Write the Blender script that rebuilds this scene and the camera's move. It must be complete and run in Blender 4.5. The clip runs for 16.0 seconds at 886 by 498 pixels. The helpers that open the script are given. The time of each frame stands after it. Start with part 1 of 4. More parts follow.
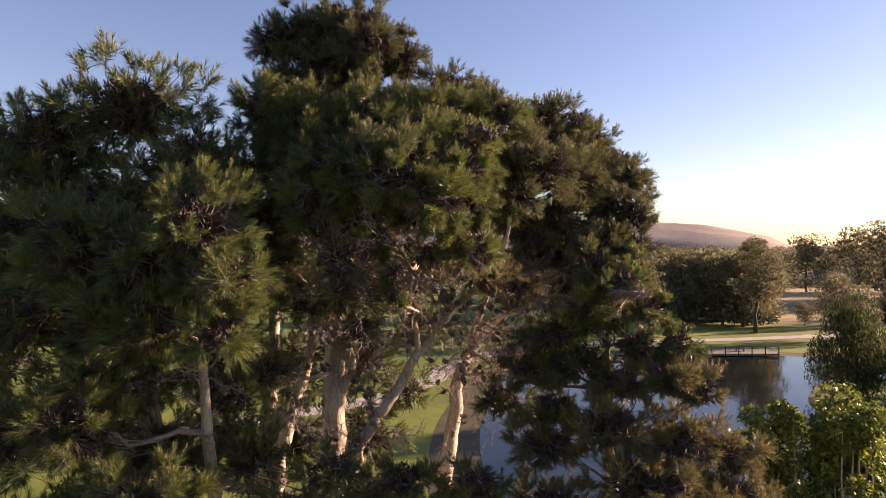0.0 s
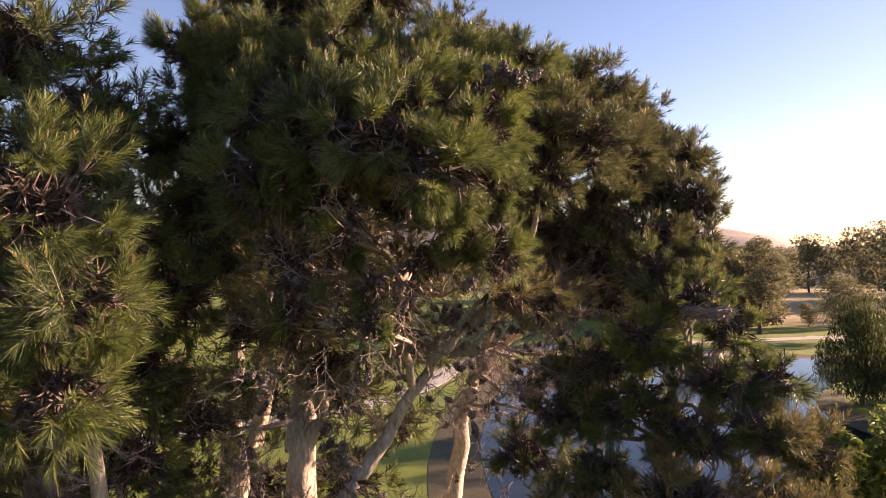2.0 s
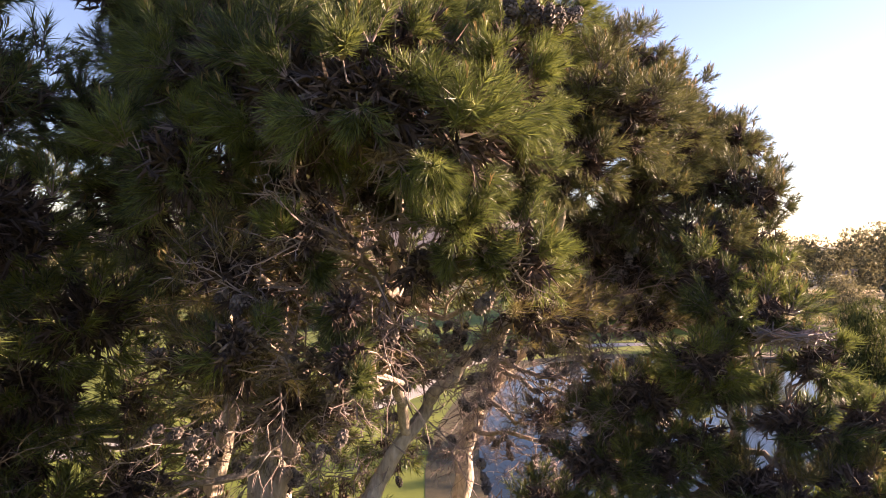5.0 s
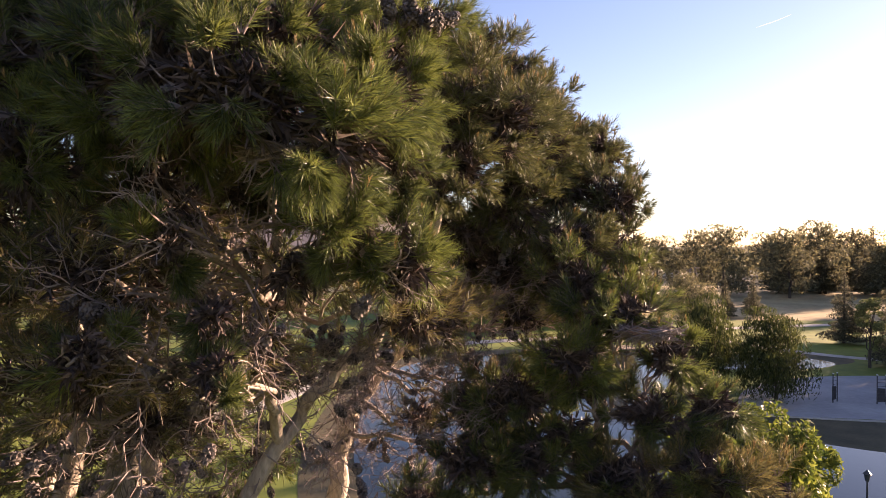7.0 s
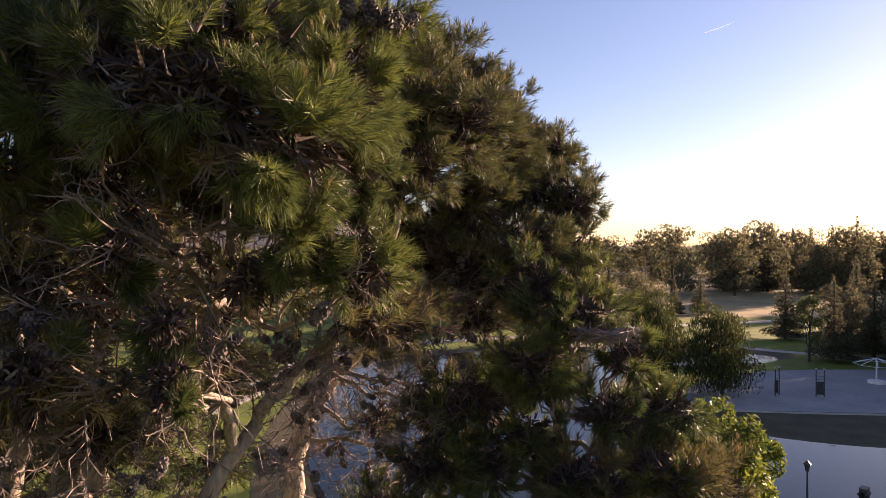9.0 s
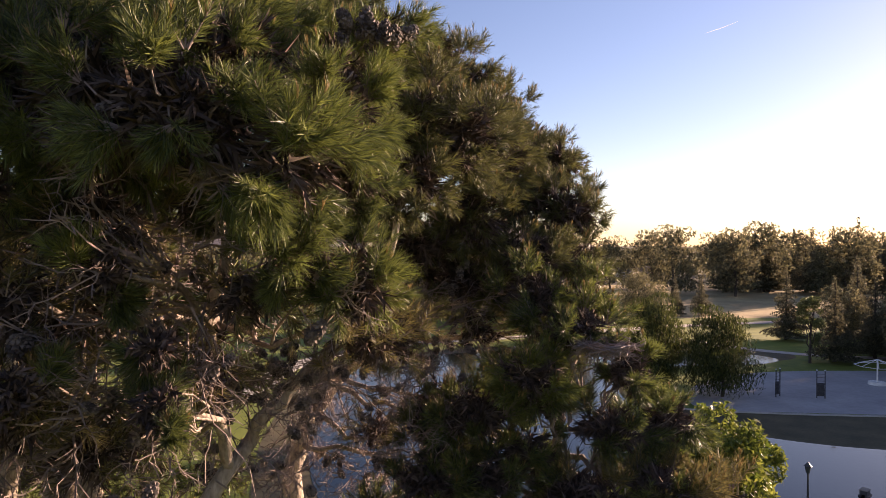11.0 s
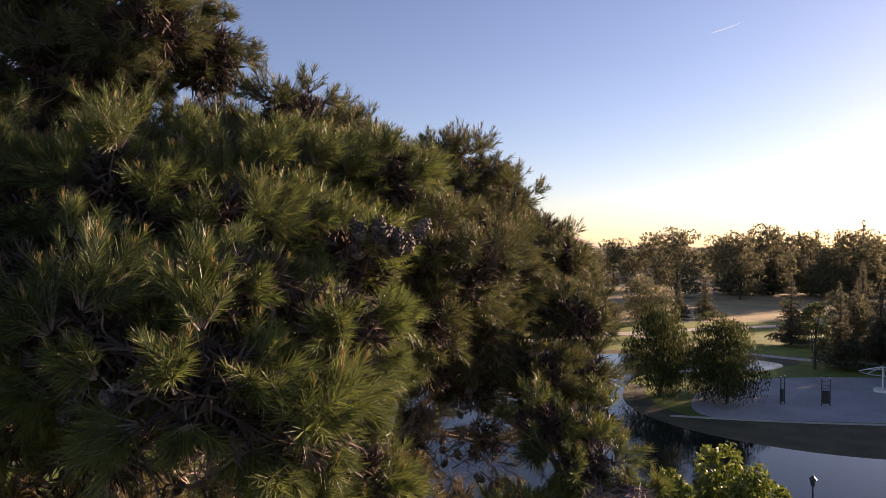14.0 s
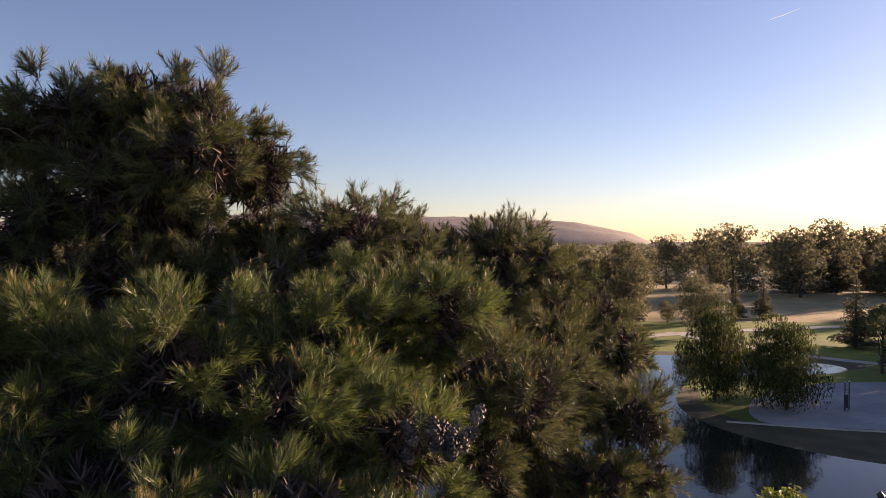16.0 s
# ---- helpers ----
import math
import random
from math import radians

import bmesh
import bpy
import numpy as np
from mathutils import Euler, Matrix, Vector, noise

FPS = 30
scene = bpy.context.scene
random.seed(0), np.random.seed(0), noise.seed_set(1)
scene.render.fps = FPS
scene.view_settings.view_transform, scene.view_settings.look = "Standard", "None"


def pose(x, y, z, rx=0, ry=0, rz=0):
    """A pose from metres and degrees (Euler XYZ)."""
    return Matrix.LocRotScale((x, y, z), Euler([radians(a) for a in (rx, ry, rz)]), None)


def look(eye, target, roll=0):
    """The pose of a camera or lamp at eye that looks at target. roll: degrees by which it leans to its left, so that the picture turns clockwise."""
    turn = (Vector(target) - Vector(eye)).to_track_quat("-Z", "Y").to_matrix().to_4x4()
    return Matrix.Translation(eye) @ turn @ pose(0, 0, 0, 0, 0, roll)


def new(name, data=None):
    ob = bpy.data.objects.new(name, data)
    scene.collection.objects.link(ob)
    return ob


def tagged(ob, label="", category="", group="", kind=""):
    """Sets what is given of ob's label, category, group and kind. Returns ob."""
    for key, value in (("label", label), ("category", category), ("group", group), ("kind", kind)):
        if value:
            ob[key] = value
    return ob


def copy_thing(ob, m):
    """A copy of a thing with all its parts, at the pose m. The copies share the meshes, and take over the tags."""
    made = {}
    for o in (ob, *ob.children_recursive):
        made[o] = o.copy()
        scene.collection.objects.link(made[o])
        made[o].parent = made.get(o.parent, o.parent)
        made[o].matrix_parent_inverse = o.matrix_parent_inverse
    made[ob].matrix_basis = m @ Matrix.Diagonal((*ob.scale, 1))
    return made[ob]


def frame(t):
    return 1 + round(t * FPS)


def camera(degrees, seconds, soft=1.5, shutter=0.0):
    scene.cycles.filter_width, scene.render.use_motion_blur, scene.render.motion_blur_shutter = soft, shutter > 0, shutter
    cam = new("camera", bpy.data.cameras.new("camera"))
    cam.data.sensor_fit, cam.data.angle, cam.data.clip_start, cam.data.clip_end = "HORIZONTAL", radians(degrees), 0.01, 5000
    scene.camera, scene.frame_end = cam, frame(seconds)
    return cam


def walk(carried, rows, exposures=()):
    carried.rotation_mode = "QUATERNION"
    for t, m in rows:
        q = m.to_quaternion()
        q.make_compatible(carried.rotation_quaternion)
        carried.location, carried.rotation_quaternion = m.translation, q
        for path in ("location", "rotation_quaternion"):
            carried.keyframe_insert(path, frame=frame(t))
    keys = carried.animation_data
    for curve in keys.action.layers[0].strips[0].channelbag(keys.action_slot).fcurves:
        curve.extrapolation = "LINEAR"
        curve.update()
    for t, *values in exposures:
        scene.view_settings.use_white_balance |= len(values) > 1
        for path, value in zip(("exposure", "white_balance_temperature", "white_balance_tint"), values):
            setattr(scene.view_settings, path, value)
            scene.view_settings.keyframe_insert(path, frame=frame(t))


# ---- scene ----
import collections

cam = camera(68.6, 16.0, soft=0.7)
METRES, EYE, TILT, LEAN, TURN = 5.0, 22.0, -0.4, 0.0, 0.0
ROWS = [
    (0.0, 0.0, 0.0, 0.0, 0.0, 0.0, -0.0),
    (0.5, 0.001, 0.084, 0.001, 0.01, 0.02, 0.01),
    (1.0, -0.0015, 0.1875, 0.002, 0.0, 0.03, 0.02),
    (1.5, -0.0032, 0.2837, 0.0005, 0.01, 0.06, 0.06),
    (2.0, -0.0047, 0.387, 0.0007, 0.01, 0.04, 0.05),
    (2.5, -0.0041, 0.4717, 0.0023, 0.06, 0.04, 0.04),
    (3.0, -0.0065, 0.5386, 0.0051, -0.05, -0.01, 0.02),
    (3.5, -0.0082, 0.5716, 0.0053, -0.0, 0.01, 0.01),
    (6.0, -0.0118, 0.6158, 0.0065, -1.01, 0.11, -0.04),
    (6.5, -0.0123, 0.6166, 0.0079, -6.35, 0.05, -0.07),
    (7.0, -0.0121, 0.6177, 0.0087, -11.22, 0.04, -0.08),
    (7.5, -0.0137, 0.618, 0.0096, -14.41, -0.01, -0.05),
    (8.0, -0.0131, 0.6203, 0.0084, -15.1, 0.04, 0.01),
    (8.5, -0.0138, 0.6226, 0.0104, -15.09, 0.01, 0.01),
    (9.0, -0.0152, 0.6248, 0.0126, -15.14, 0.02, 0.03),
    (11.5, -0.0094, 0.6355, 0.0296, -15.06, -0.02, -0.14),
    (12.0, -0.011, 0.6342, 0.0319, -15.11, 0.02, -0.08),
    (12.5, -0.0095, 0.6375, 0.0608, -15.03, 0.05, 0.05),
    (13.0, -0.0137, 0.6341, 0.137, -14.98, -0.2, -0.37),
    (13.5, -0.017, 0.6351, 0.1842, -14.9, -0.48, -0.39),
    (14.0, -0.0178, 0.6377, 0.2036, -14.74, -0.01, -0.27),
    (14.5, -0.0207, 0.6365, 0.2435, -14.79, -0.1, -0.29),
    (15.0, -0.0202, 0.6409, 0.2971, -14.77, -0.28, -0.22),
    (15.5, -0.0191, 0.6475, 0.3447, -14.75, -0.44, -0.18),
    (16.0, -0.018, 0.6616, 0.3701, -10.52, -0.37, 0.02),
]
walk(cam, [(t, pose(0, 0, EYE, TILT, LEAN, TURN) @ pose(METRES * x, METRES * y, METRES * z, 90 + pitch, roll, yaw)) for t, x, y, z, yaw, pitch, roll in ROWS], [(0.0, 1.95, 7050, 40), (2.5, 2.35, 7150, 41), (3.5, 2.6, 7150, 41), (6.0, 2.68, 7150, 41), (7.0, 2.3, 7100, 40), (8.0, 1.88, 7050, 39), (9.0, 1.82, 7050, 39), (11.5, 1.87, 7050, 39), (13.0, 1.7, 7000, 38), (16.0, 1.55, 6850, 37)])

# ---- world and sun ----
SUN_AZ, SUN_EL = 71.0, 11.0          # degrees right of the +y axis, and above the horizon
world = bpy.data.worlds.new("sky")
scene.world = world
world.use_nodes = True
wt = world.node_tree
sky = wt.nodes.new("ShaderNodeTexSky")
sky.sky_type = "NISHITA"
sky.sun_disc = False
sky.sun_elevation = radians(SUN_EL)
sky.sun_rotation = radians(SUN_AZ)
sky.air_density, sky.dust_density, sky.ozone_density = 0.95, 0.3, 2.3
back = wt.nodes["Background"]
back.inputs["Strength"].default_value = 0.057
wt.links.new(sky.outputs["Color"], back.inputs["Color"])

sun_data = bpy.data.lights.new("sun", "SUN")
sun_data.energy, sun_data.angle, sun_data.color = 5.0, radians(0.6), (1.0, 0.82, 0.53)
sun = new("sun", sun_data)
a, e = radians(SUN_AZ), radians(SUN_EL)
to_sun = Vector((math.sin(a) * math.cos(e), math.cos(a) * math.cos(e), math.sin(e)))
sun.matrix_world = look(to_sun * 60, (0, 0, 0))

rng = np.random.default_rng(7)


# ---- materials ----
def material(name, low, high, scale=6.0, rough=0.8, bump=0.0, bump_scale=40.0, through_light=0.0, per_island=0.0,
             fine=0.35, coords="Object", stretch=(1, 1, 1), spec=0.3):
    """Two-scale noise between two colours, with relief, and for leaves some light let through."""
    m = bpy.data.materials.new(name)
    m.use_nodes = True
    t = m.node_tree
    n, link = t.nodes, t.links.new
    bsdf, out = n["Principled BSDF"], n["Material Output"]
    tc, mp = n.new("ShaderNodeTexCoord"), n.new("ShaderNodeMapping")
    mp.inputs["Scale"].default_value = stretch
    link(tc.outputs[coords], mp.inputs["Vector"])
    big, small = n.new("ShaderNodeTexNoise"), n.new("ShaderNodeTexNoise")
    big.inputs["Scale"].default_value, big.inputs["Detail"].default_value = scale, 4
    small.inputs["Scale"].default_value, small.inputs["Detail"].default_value = scale * 9, 6
    link(mp.outputs[0], big.inputs["Vector"])
    link(mp.outputs[0], small.inputs["Vector"])
    mix = n.new("ShaderNodeMix")
    mix.inputs[0].default_value = fine
    link(big.outputs["Fac"], mix.inputs[2])
    link(small.outputs["Fac"], mix.inputs[3])
    fac = mix.outputs[0]
    if per_island:
        geo, m2 = n.new("ShaderNodeNewGeometry"), n.new("ShaderNodeMix")
        m2.inputs[0].default_value = per_island
        link(fac, m2.inputs[2])
        link(geo.outputs["Random Per Island"], m2.inputs[3])
        fac = m2.outputs[0]
    ramp = n.new("ShaderNodeValToRGB")
    ramp.color_ramp.elements[0].position, ramp.color_ramp.elements[1].position = 0.34, 0.68
    ramp.color_ramp.elements[0].color, ramp.color_ramp.elements[1].color = (*low, 1), (*high, 1)
    link(fac, ramp.inputs["Fac"])
    link(ramp.outputs["Color"], bsdf.inputs["Base Color"])
    bsdf.inputs["Roughness"].default_value = rough
    bsdf.inputs["Specular IOR Level"].default_value = spec
    if bump:
        b, nz = n.new("ShaderNodeBump"), n.new("ShaderNodeTexNoise")
        nz.inputs["Scale"].default_value, nz.inputs["Detail"].default_value = bump_scale, 5
        b.inputs["Strength"].default_value, b.inputs["Distance"].default_value = bump, 0.02
        link(mp.outputs[0], nz.inputs["Vector"])
        link(nz.outputs["Fac"], b.inputs["Height"])
        link(b.outputs[0], bsdf.inputs["Normal"])
    if through_light:
        tr, ms = n.new("ShaderNodeBsdfTranslucent"), n.new("ShaderNodeMixShader")
        link(ramp.outputs["Color"], tr.inputs["Color"])
        ms.inputs[0].default_value = through_light
        link(bsdf.outputs[0], ms.inputs[1])
        link(tr.outputs[0], ms.inputs[2])
        link(ms.outputs[0], out.inputs["Surface"])
    return m


NEEDLE = material("needle_green", (0.028, 0.046, 0.026), (0.19, 0.22, 0.054), 2.2, 0.45, through_light=0.3, per_island=0.3, spec=0.35)
NEEDLE_OLD = material("needle_dull_olive", (0.036, 0.046, 0.03), (0.17, 0.172, 0.058), 3.0, 0.55, through_light=0.25, per_island=0.25, spec=0.3)
NEEDLE_DRY = material("needle_olive", (0.07, 0.07, 0.036), (0.22, 0.185, 0.072), 2.0, 0.5, through_light=0.28, per_island=0.45)
DEAD_NEEDLE = material("dead_inner_needle", (0.05, 0.038, 0.036), (0.125, 0.092, 0.082), 2.0, 0.8, per_island=0.5, spec=0.1)
SHOOT = material("young_shoot_tip", (0.20, 0.14, 0.06), (0.38, 0.27, 0.13), 4.0, 0.6, through_light=0.3, per_island=0.5)
TWIG = material("grey_twig", (0.10, 0.08, 0.08), (0.31, 0.245, 0.23), 5.0, 0.85)
BARK = material("pale_bark", (0.20, 0.16, 0.13), (0.56, 0.47, 0.39), 5.0, 0.9, 0.9, 30.0, stretch=(1, 1, 0.3), fine=0.5)
LIMB_BARK = material("limb_bark", (0.13, 0.105, 0.092), (0.38, 0.31, 0.265), 6.0, 0.9, 0.8, 40.0, fine=0.5)
CONE = material("cone_scale", (0.06, 0.05, 0.05), (0.17, 0.14, 0.13), 20.0, 0.7, per_island=0.5)
LEAF = material("bright_leaf", (0.06, 0.09, 0.015), (0.20, 0.225, 0.045), 2.0, 0.45, through_light=0.45, per_island=0.5)
PALE_LEAF = material("pale_green_leaf", (0.08, 0.095, 0.04), (0.2, 0.215, 0.085), 0.8, 0.55, through_light=0.4, per_island=0.5, spec=0.1)
# leaf colour and translucency lightened to stand in for distance haze
FAR_LEAF = material("hazed_park_tree_leaf", (0.08, 0.08, 0.05), (0.21, 0.19, 0.105), 0.5, 0.6, through_light=0.4, per_island=0.5, spec=0.05)
WILLOW = material("willow_leaf", (0.026, 0.037, 0.014), (0.092, 0.105, 0.032), 0.5, 0.6, through_light=0.35, per_island=0.5, spec=0.08)
CONIFER = material("conifer_leaf", (0.06, 0.06, 0.042), (0.15, 0.138, 0.085), 0.6, 0.7, through_light=0.36, per_island=0.5, spec=0.05)
DARK_BARK = material("dark_bark", (0.035, 0.028, 0.022), (0.09, 0.07, 0.055), 3.0, 0.9, 0.6, 8.0, stretch=(1, 1, 0.3))
LAWN = material("lawn", (0.075, 0.105, 0.014), (0.19, 0.22, 0.03), 0.045, 0.9, 0.6, 3.0, fine=0.4)
MEADOW = material("dry_meadow", (0.23, 0.17, 0.085), (0.44, 0.34, 0.165), 0.05, 0.9, 0.6, 2.0, fine=0.45)
HILLSIDE = material("dry_hillside", (0.19, 0.155, 0.14), (0.32, 0.265, 0.235), 0.004, 0.95, fine=0.45)
PATH = material("concrete_path", (0.32, 0.29, 0.26), (0.46, 0.42, 0.38), 0.5, 0.9)
PLAYGROUND = material("playground_surface", (0.25, 0.24, 0.245), (0.37, 0.355, 0.355), 0.15, 0.9, 0.3, 6.0)
DECK = material("weathered_deck_wood", (0.20, 0.16, 0.13), (0.33, 0.27, 0.22), 1.5, 0.85)
DARK_METAL = material("dark_painted_steel", (0.03, 0.03, 0.035), (0.06, 0.06, 0.065), 3.0, 0.5)
WHITE_METAL = material("white_painted_steel", (0.62, 0.61, 0.59), (0.8, 0.79, 0.77), 2.0, 0.45)
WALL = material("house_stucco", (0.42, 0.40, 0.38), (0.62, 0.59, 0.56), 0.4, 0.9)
ROOF = material("roof_shingle", (0.10, 0.085, 0.08), (0.20, 0.17, 0.16), 1.0, 0.9)
MUD = material("bank_soil_and_shade", (0.045, 0.04, 0.02), (0.1, 0.082, 0.042), 0.3, 0.9, 0.6, 3.0)
GLASS = material("window_glass", (0.03, 0.035, 0.04), (0.06, 0.065, 0.07), 1.0, 0.1, spec=0.6)

WOOD_FLOOR = material("wooded_land", (0.045, 0.047, 0.025), (0.11, 0.10, 0.06), 0.02, 0.95, fine=0.5)
CLOUD = bpy.data.materials.new("contrail_glow")
CLOUD.use_nodes = True
# weak emission stands in for sunlight on the trail
CLOUD.node_tree.nodes["Principled BSDF"].inputs["Emission Color"].default_value = (0.95, 0.96, 1.0, 1)
CLOUD.node_tree.nodes["Principled BSDF"].inputs["Emission Strength"].default_value = 0.22

WATER = bpy.data.materials.new("pond_water")
WATER.use_nodes = True
wn, wl = WATER.node_tree.nodes, WATER.node_tree.links.new
wb = wn["Principled BSDF"]
wb.inputs["Base Color"].default_value = (0.012, 0.016, 0.014, 1)
wb.inputs["Roughness"].default_value = 0.03
wb.inputs["IOR"].default_value = 1.333
wc, wz, wp = wn.new("ShaderNodeTexCoord"), wn.new("ShaderNodeTexNoise"), wn.new("ShaderNodeBump")
wz.inputs["Scale"].default_value, wz.inputs["Detail"].default_value = 1.6, 4
wp.inputs["Strength"].default_value, wp.inputs["Distance"].default_value = 0.15, 0.05
wl(wc.outputs["Object"], wz.inputs["Vector"])
wl(wz.outputs["Fac"], wp.inputs["Height"])
wl(wp.outputs[0], wb.inputs["Normal"])


# ---- mesh helpers ----
def mesh_of(name, verts, faces, mats, smooth=False):
    """A mesh from arrays of corners and of equally long faces."""
    me = bpy.data.meshes.new(name)
    verts = np.asarray(verts, np.float32)
    faces = np.asarray(faces, np.int32)
    k = faces.shape[1]
    me.vertices.add(len(verts))
    me.vertices.foreach_set("co", verts.ravel())
    me.loops.add(faces.size)
    me.loops.foreach_set("vertex_index", faces.ravel())
    me.polygons.add(len(faces))
    me.polygons.foreach_set("loop_start", np.arange(0, faces.size, k, dtype=np.int32))
    me.update(calc_edges=True)
    for m in mats if isinstance(mats, (list, tuple)) else [mats]:
        me.materials.append(m)
    me.polygons.foreach_set("use_smooth", np.full(len(faces), smooth))
    return me


def part_mesh(name, me, parent, label=""):
    ob = new(name, me)
    ob.parent = parent
    return tagged(ob, label)


def part(name, bm, mat, parent, label=""):
    """A bmesh as one mesh object under a thing or a part."""
    me = bpy.data.meshes.new(name)
    bm.to_mesh(me)
    bm.free()
    me.materials.append(mat)
    return part_mesh(name, me, parent, label)


def thing(name, at, label, category, group="", kind=""):
    ob = new(name)
    ob.location = at
    return tagged(ob, label, category, group, kind)


def unit(v):
    return v / np.maximum(np.linalg.norm(v, axis=-1, keepdims=True), 1e-9)


def tubes(paths, sides=5):
    """Corners and faces of tapered tubes; each path is (points n x 3, radii n)."""
    vs, fs, base = [], [], 0
    ring = np.linspace(0, 2 * np.pi, sides, endpoint=False)
    kinds = collections.defaultdict(list)
    for pts, rad in paths:
        kinds[len(pts)].append((pts, rad))
    for n, some in kinds.items():
        pts = np.array([p for p, _ in some], float)
        rad = np.array([r for _, r in some], float)
        tan = unit(np.gradient(pts, axis=1))
        side = unit(np.cross(tan, np.where(np.abs(tan[..., 2:]) > 0.9, [1.0, 0, 0], [0, 0, 1.0])))
        up = np.cross(side, tan)
        v = pts[:, :, None] + rad[:, :, None, None] * (np.cos(ring)[:, None] * side[:, :, None] + np.sin(ring)[:, None] * up[:, :, None])
        vs.append(v.reshape(-1, 3))
        i, j = np.meshgrid(np.arange(n - 1), np.arange(sides), indexing="ij")
        k = (j + 1) % sides
        one = np.stack([i * sides + j, i * sides + k, (i + 1) * sides + k, (i + 1) * sides + j], -1).reshape(-1, 4)
        fs.append((one[None] + (np.arange(len(some)) * n * sides)[:, None, None]).reshape(-1, 4) + base)
        base += len(some) * n * sides
    return np.concatenate(vs), np.concatenate(fs)


def bent(p, q, n=9, sag=0.0, wobble=0.05):
    """A wavering line from p to q that sags or rises in its middle."""
    p, q = np.asarray(p, float), np.asarray(q, float)
    s = np.linspace(0, 1, n)[:, None]
    pts = p + (q - p) * s
    pts[:, 2] += sag * np.sin(np.pi * s[:, 0])
    w = np.cumsum(rng.normal(0, 1, (n, 3)), axis=0)
    w -= w[0] + (w[-1] - w[0]) * s
    return pts + wobble * w / n ** 0.5


def ball_points(n):
    return unit(rng.normal(0, 1, (n, 3)))


# ---- ground ----
def bowl(x, y):
    """Height of the land: flat park, rising to the hills far away."""
    d = np.hypot(x, y)
    return np.where(d > 900, (d - 900) * 0.004, 0.0)


def sheet(name, outline, z, mat, label, category, depth=0.0):
    """A flat piece of ground from an outline, with rounded corners; depth gives it an edge."""
    pts = np.array(outline, float)
    for _ in range(3):
        nxt = np.roll(pts, -1, axis=0)
        pts = np.stack([0.75 * pts + 0.25 * nxt, 0.25 * pts + 0.75 * nxt], 1).reshape(-1, 2)
    bm = bmesh.new()
    f = bm.faces.new([bm.verts.new((x, y, z)) for x, y in pts])
    if f.normal.z < 0:
        f.normal_flip()
    if depth:
        got = bmesh.ops.extrude_face_region(bm, geom=[f])
        for v in got["geom"]:
            if isinstance(v, bmesh.types.BMVert):
                v.co.z -= depth
    bmesh.ops.recalc_face_normals(bm, faces=bm.faces)
    me = bpy.data.meshes.new(name)
    bm.to_mesh(me)
    bm.free()
    me.materials.append(mat)
    return tagged(new(name, me), label, category, kind="structure")


def ribbon(name, line, width, z, mat, label, category):
    """A path: a smooth strip along a line."""
    pts = np.array(line, float)
    for _ in range(3):
        mid = np.stack([0.75 * pts[:-1] + 0.25 * pts[1:], 0.25 * pts[:-1] + 0.75 * pts[1:]], 1).reshape(-1, 2)
        pts = np.concatenate([pts[:1], mid, pts[-1:]])
    tan = unit(np.gradient(pts, axis=0))
    nor = np.stack([-tan[:, 1], tan[:, 0]], 1) * width / 2
    n = len(pts)
    top = np.concatenate([np.c_[pts + nor, np.full(n, z)], np.c_[pts - nor, np.full(n, z)],
                          np.c_[pts + nor, np.full(n, z - 0.3)], np.c_[pts - nor, np.full(n, z - 0.3)]])
    i = np.arange(n - 1)
    faces = np.concatenate([np.stack([i + n, i + n + 1, i + 1, i], 1), np.stack([i, i + 1, i + 1 + 2 * n, i + 2 * n], 1),
                            np.stack([i + 3 * n, i + 3 * n + 1, i + n + 1, i + n], 1)])
    return tagged(new(name, mesh_of(name, top, faces, mat)), label, category, kind="structure")


ang = np.linspace(0, 2 * np.pi, 97)[:-1]
rad = np.array([0.5, 15, 40, 80, 130, 200, 300, 450, 700, 1000, 1500, 2300, 3400, 4600])
gx, gy = rad[:, None] * np.cos(ang), rad[:, None] * np.sin(ang)
gz = bowl(gx, gy)
R, A = len(rad), len(ang)
ii, jj = np.meshgrid(np.arange(R - 1), np.arange(A), indexing="ij")
kk = (jj + 1) % A
gf = np.stack([ii * A + jj, (ii + 1) * A + jj, (ii + 1) * A + kk, ii * A + kk], -1).reshape(-1, 4)
land = mesh_of("ground", np.stack([gx, gy, gz], -1).reshape(-1, 3), gf, [LAWN, WOOD_FLOOR])
land.polygons.foreach_set("material_index", (rad[ii.ravel()] > 290).astype(np.int32))
tagged(new("ground", land),
       "mown green park lawn reaching to the horizon", "lawn", kind="structure")

POND = [(6, 44), (3, 70), (8, 100), (16, 124), (40, 131), (64, 129), (82, 123), (97, 113), (95, 105), (80, 104),
        (66, 108), (57, 100), (49, 88), (49, 76), (55, 65), (66, 57), (90, 50), (88, 43), (60, 42), (48, 44.6), (38, 47), (30, 47)]
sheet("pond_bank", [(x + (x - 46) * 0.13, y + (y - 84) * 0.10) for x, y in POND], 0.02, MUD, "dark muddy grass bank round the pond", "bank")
# dark bank soil spread up the slope; its darkness stands in for tree shade
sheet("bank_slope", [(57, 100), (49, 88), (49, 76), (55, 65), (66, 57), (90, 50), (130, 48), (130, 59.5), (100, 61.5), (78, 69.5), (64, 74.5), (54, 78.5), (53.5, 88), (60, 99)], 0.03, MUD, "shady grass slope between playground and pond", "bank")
sheet("water", POND, 0.04, WATER, "calm park pond water mirroring sky and trees", "pond")
sheet("dry_field", [(70, 185), (120, 175), (190, 160), (330, 190), (380, 300), (250, 330), (120, 320), (75, 260)], 0.03, MEADOW,
      "dry golden grass meadow behind the park", "meadow")
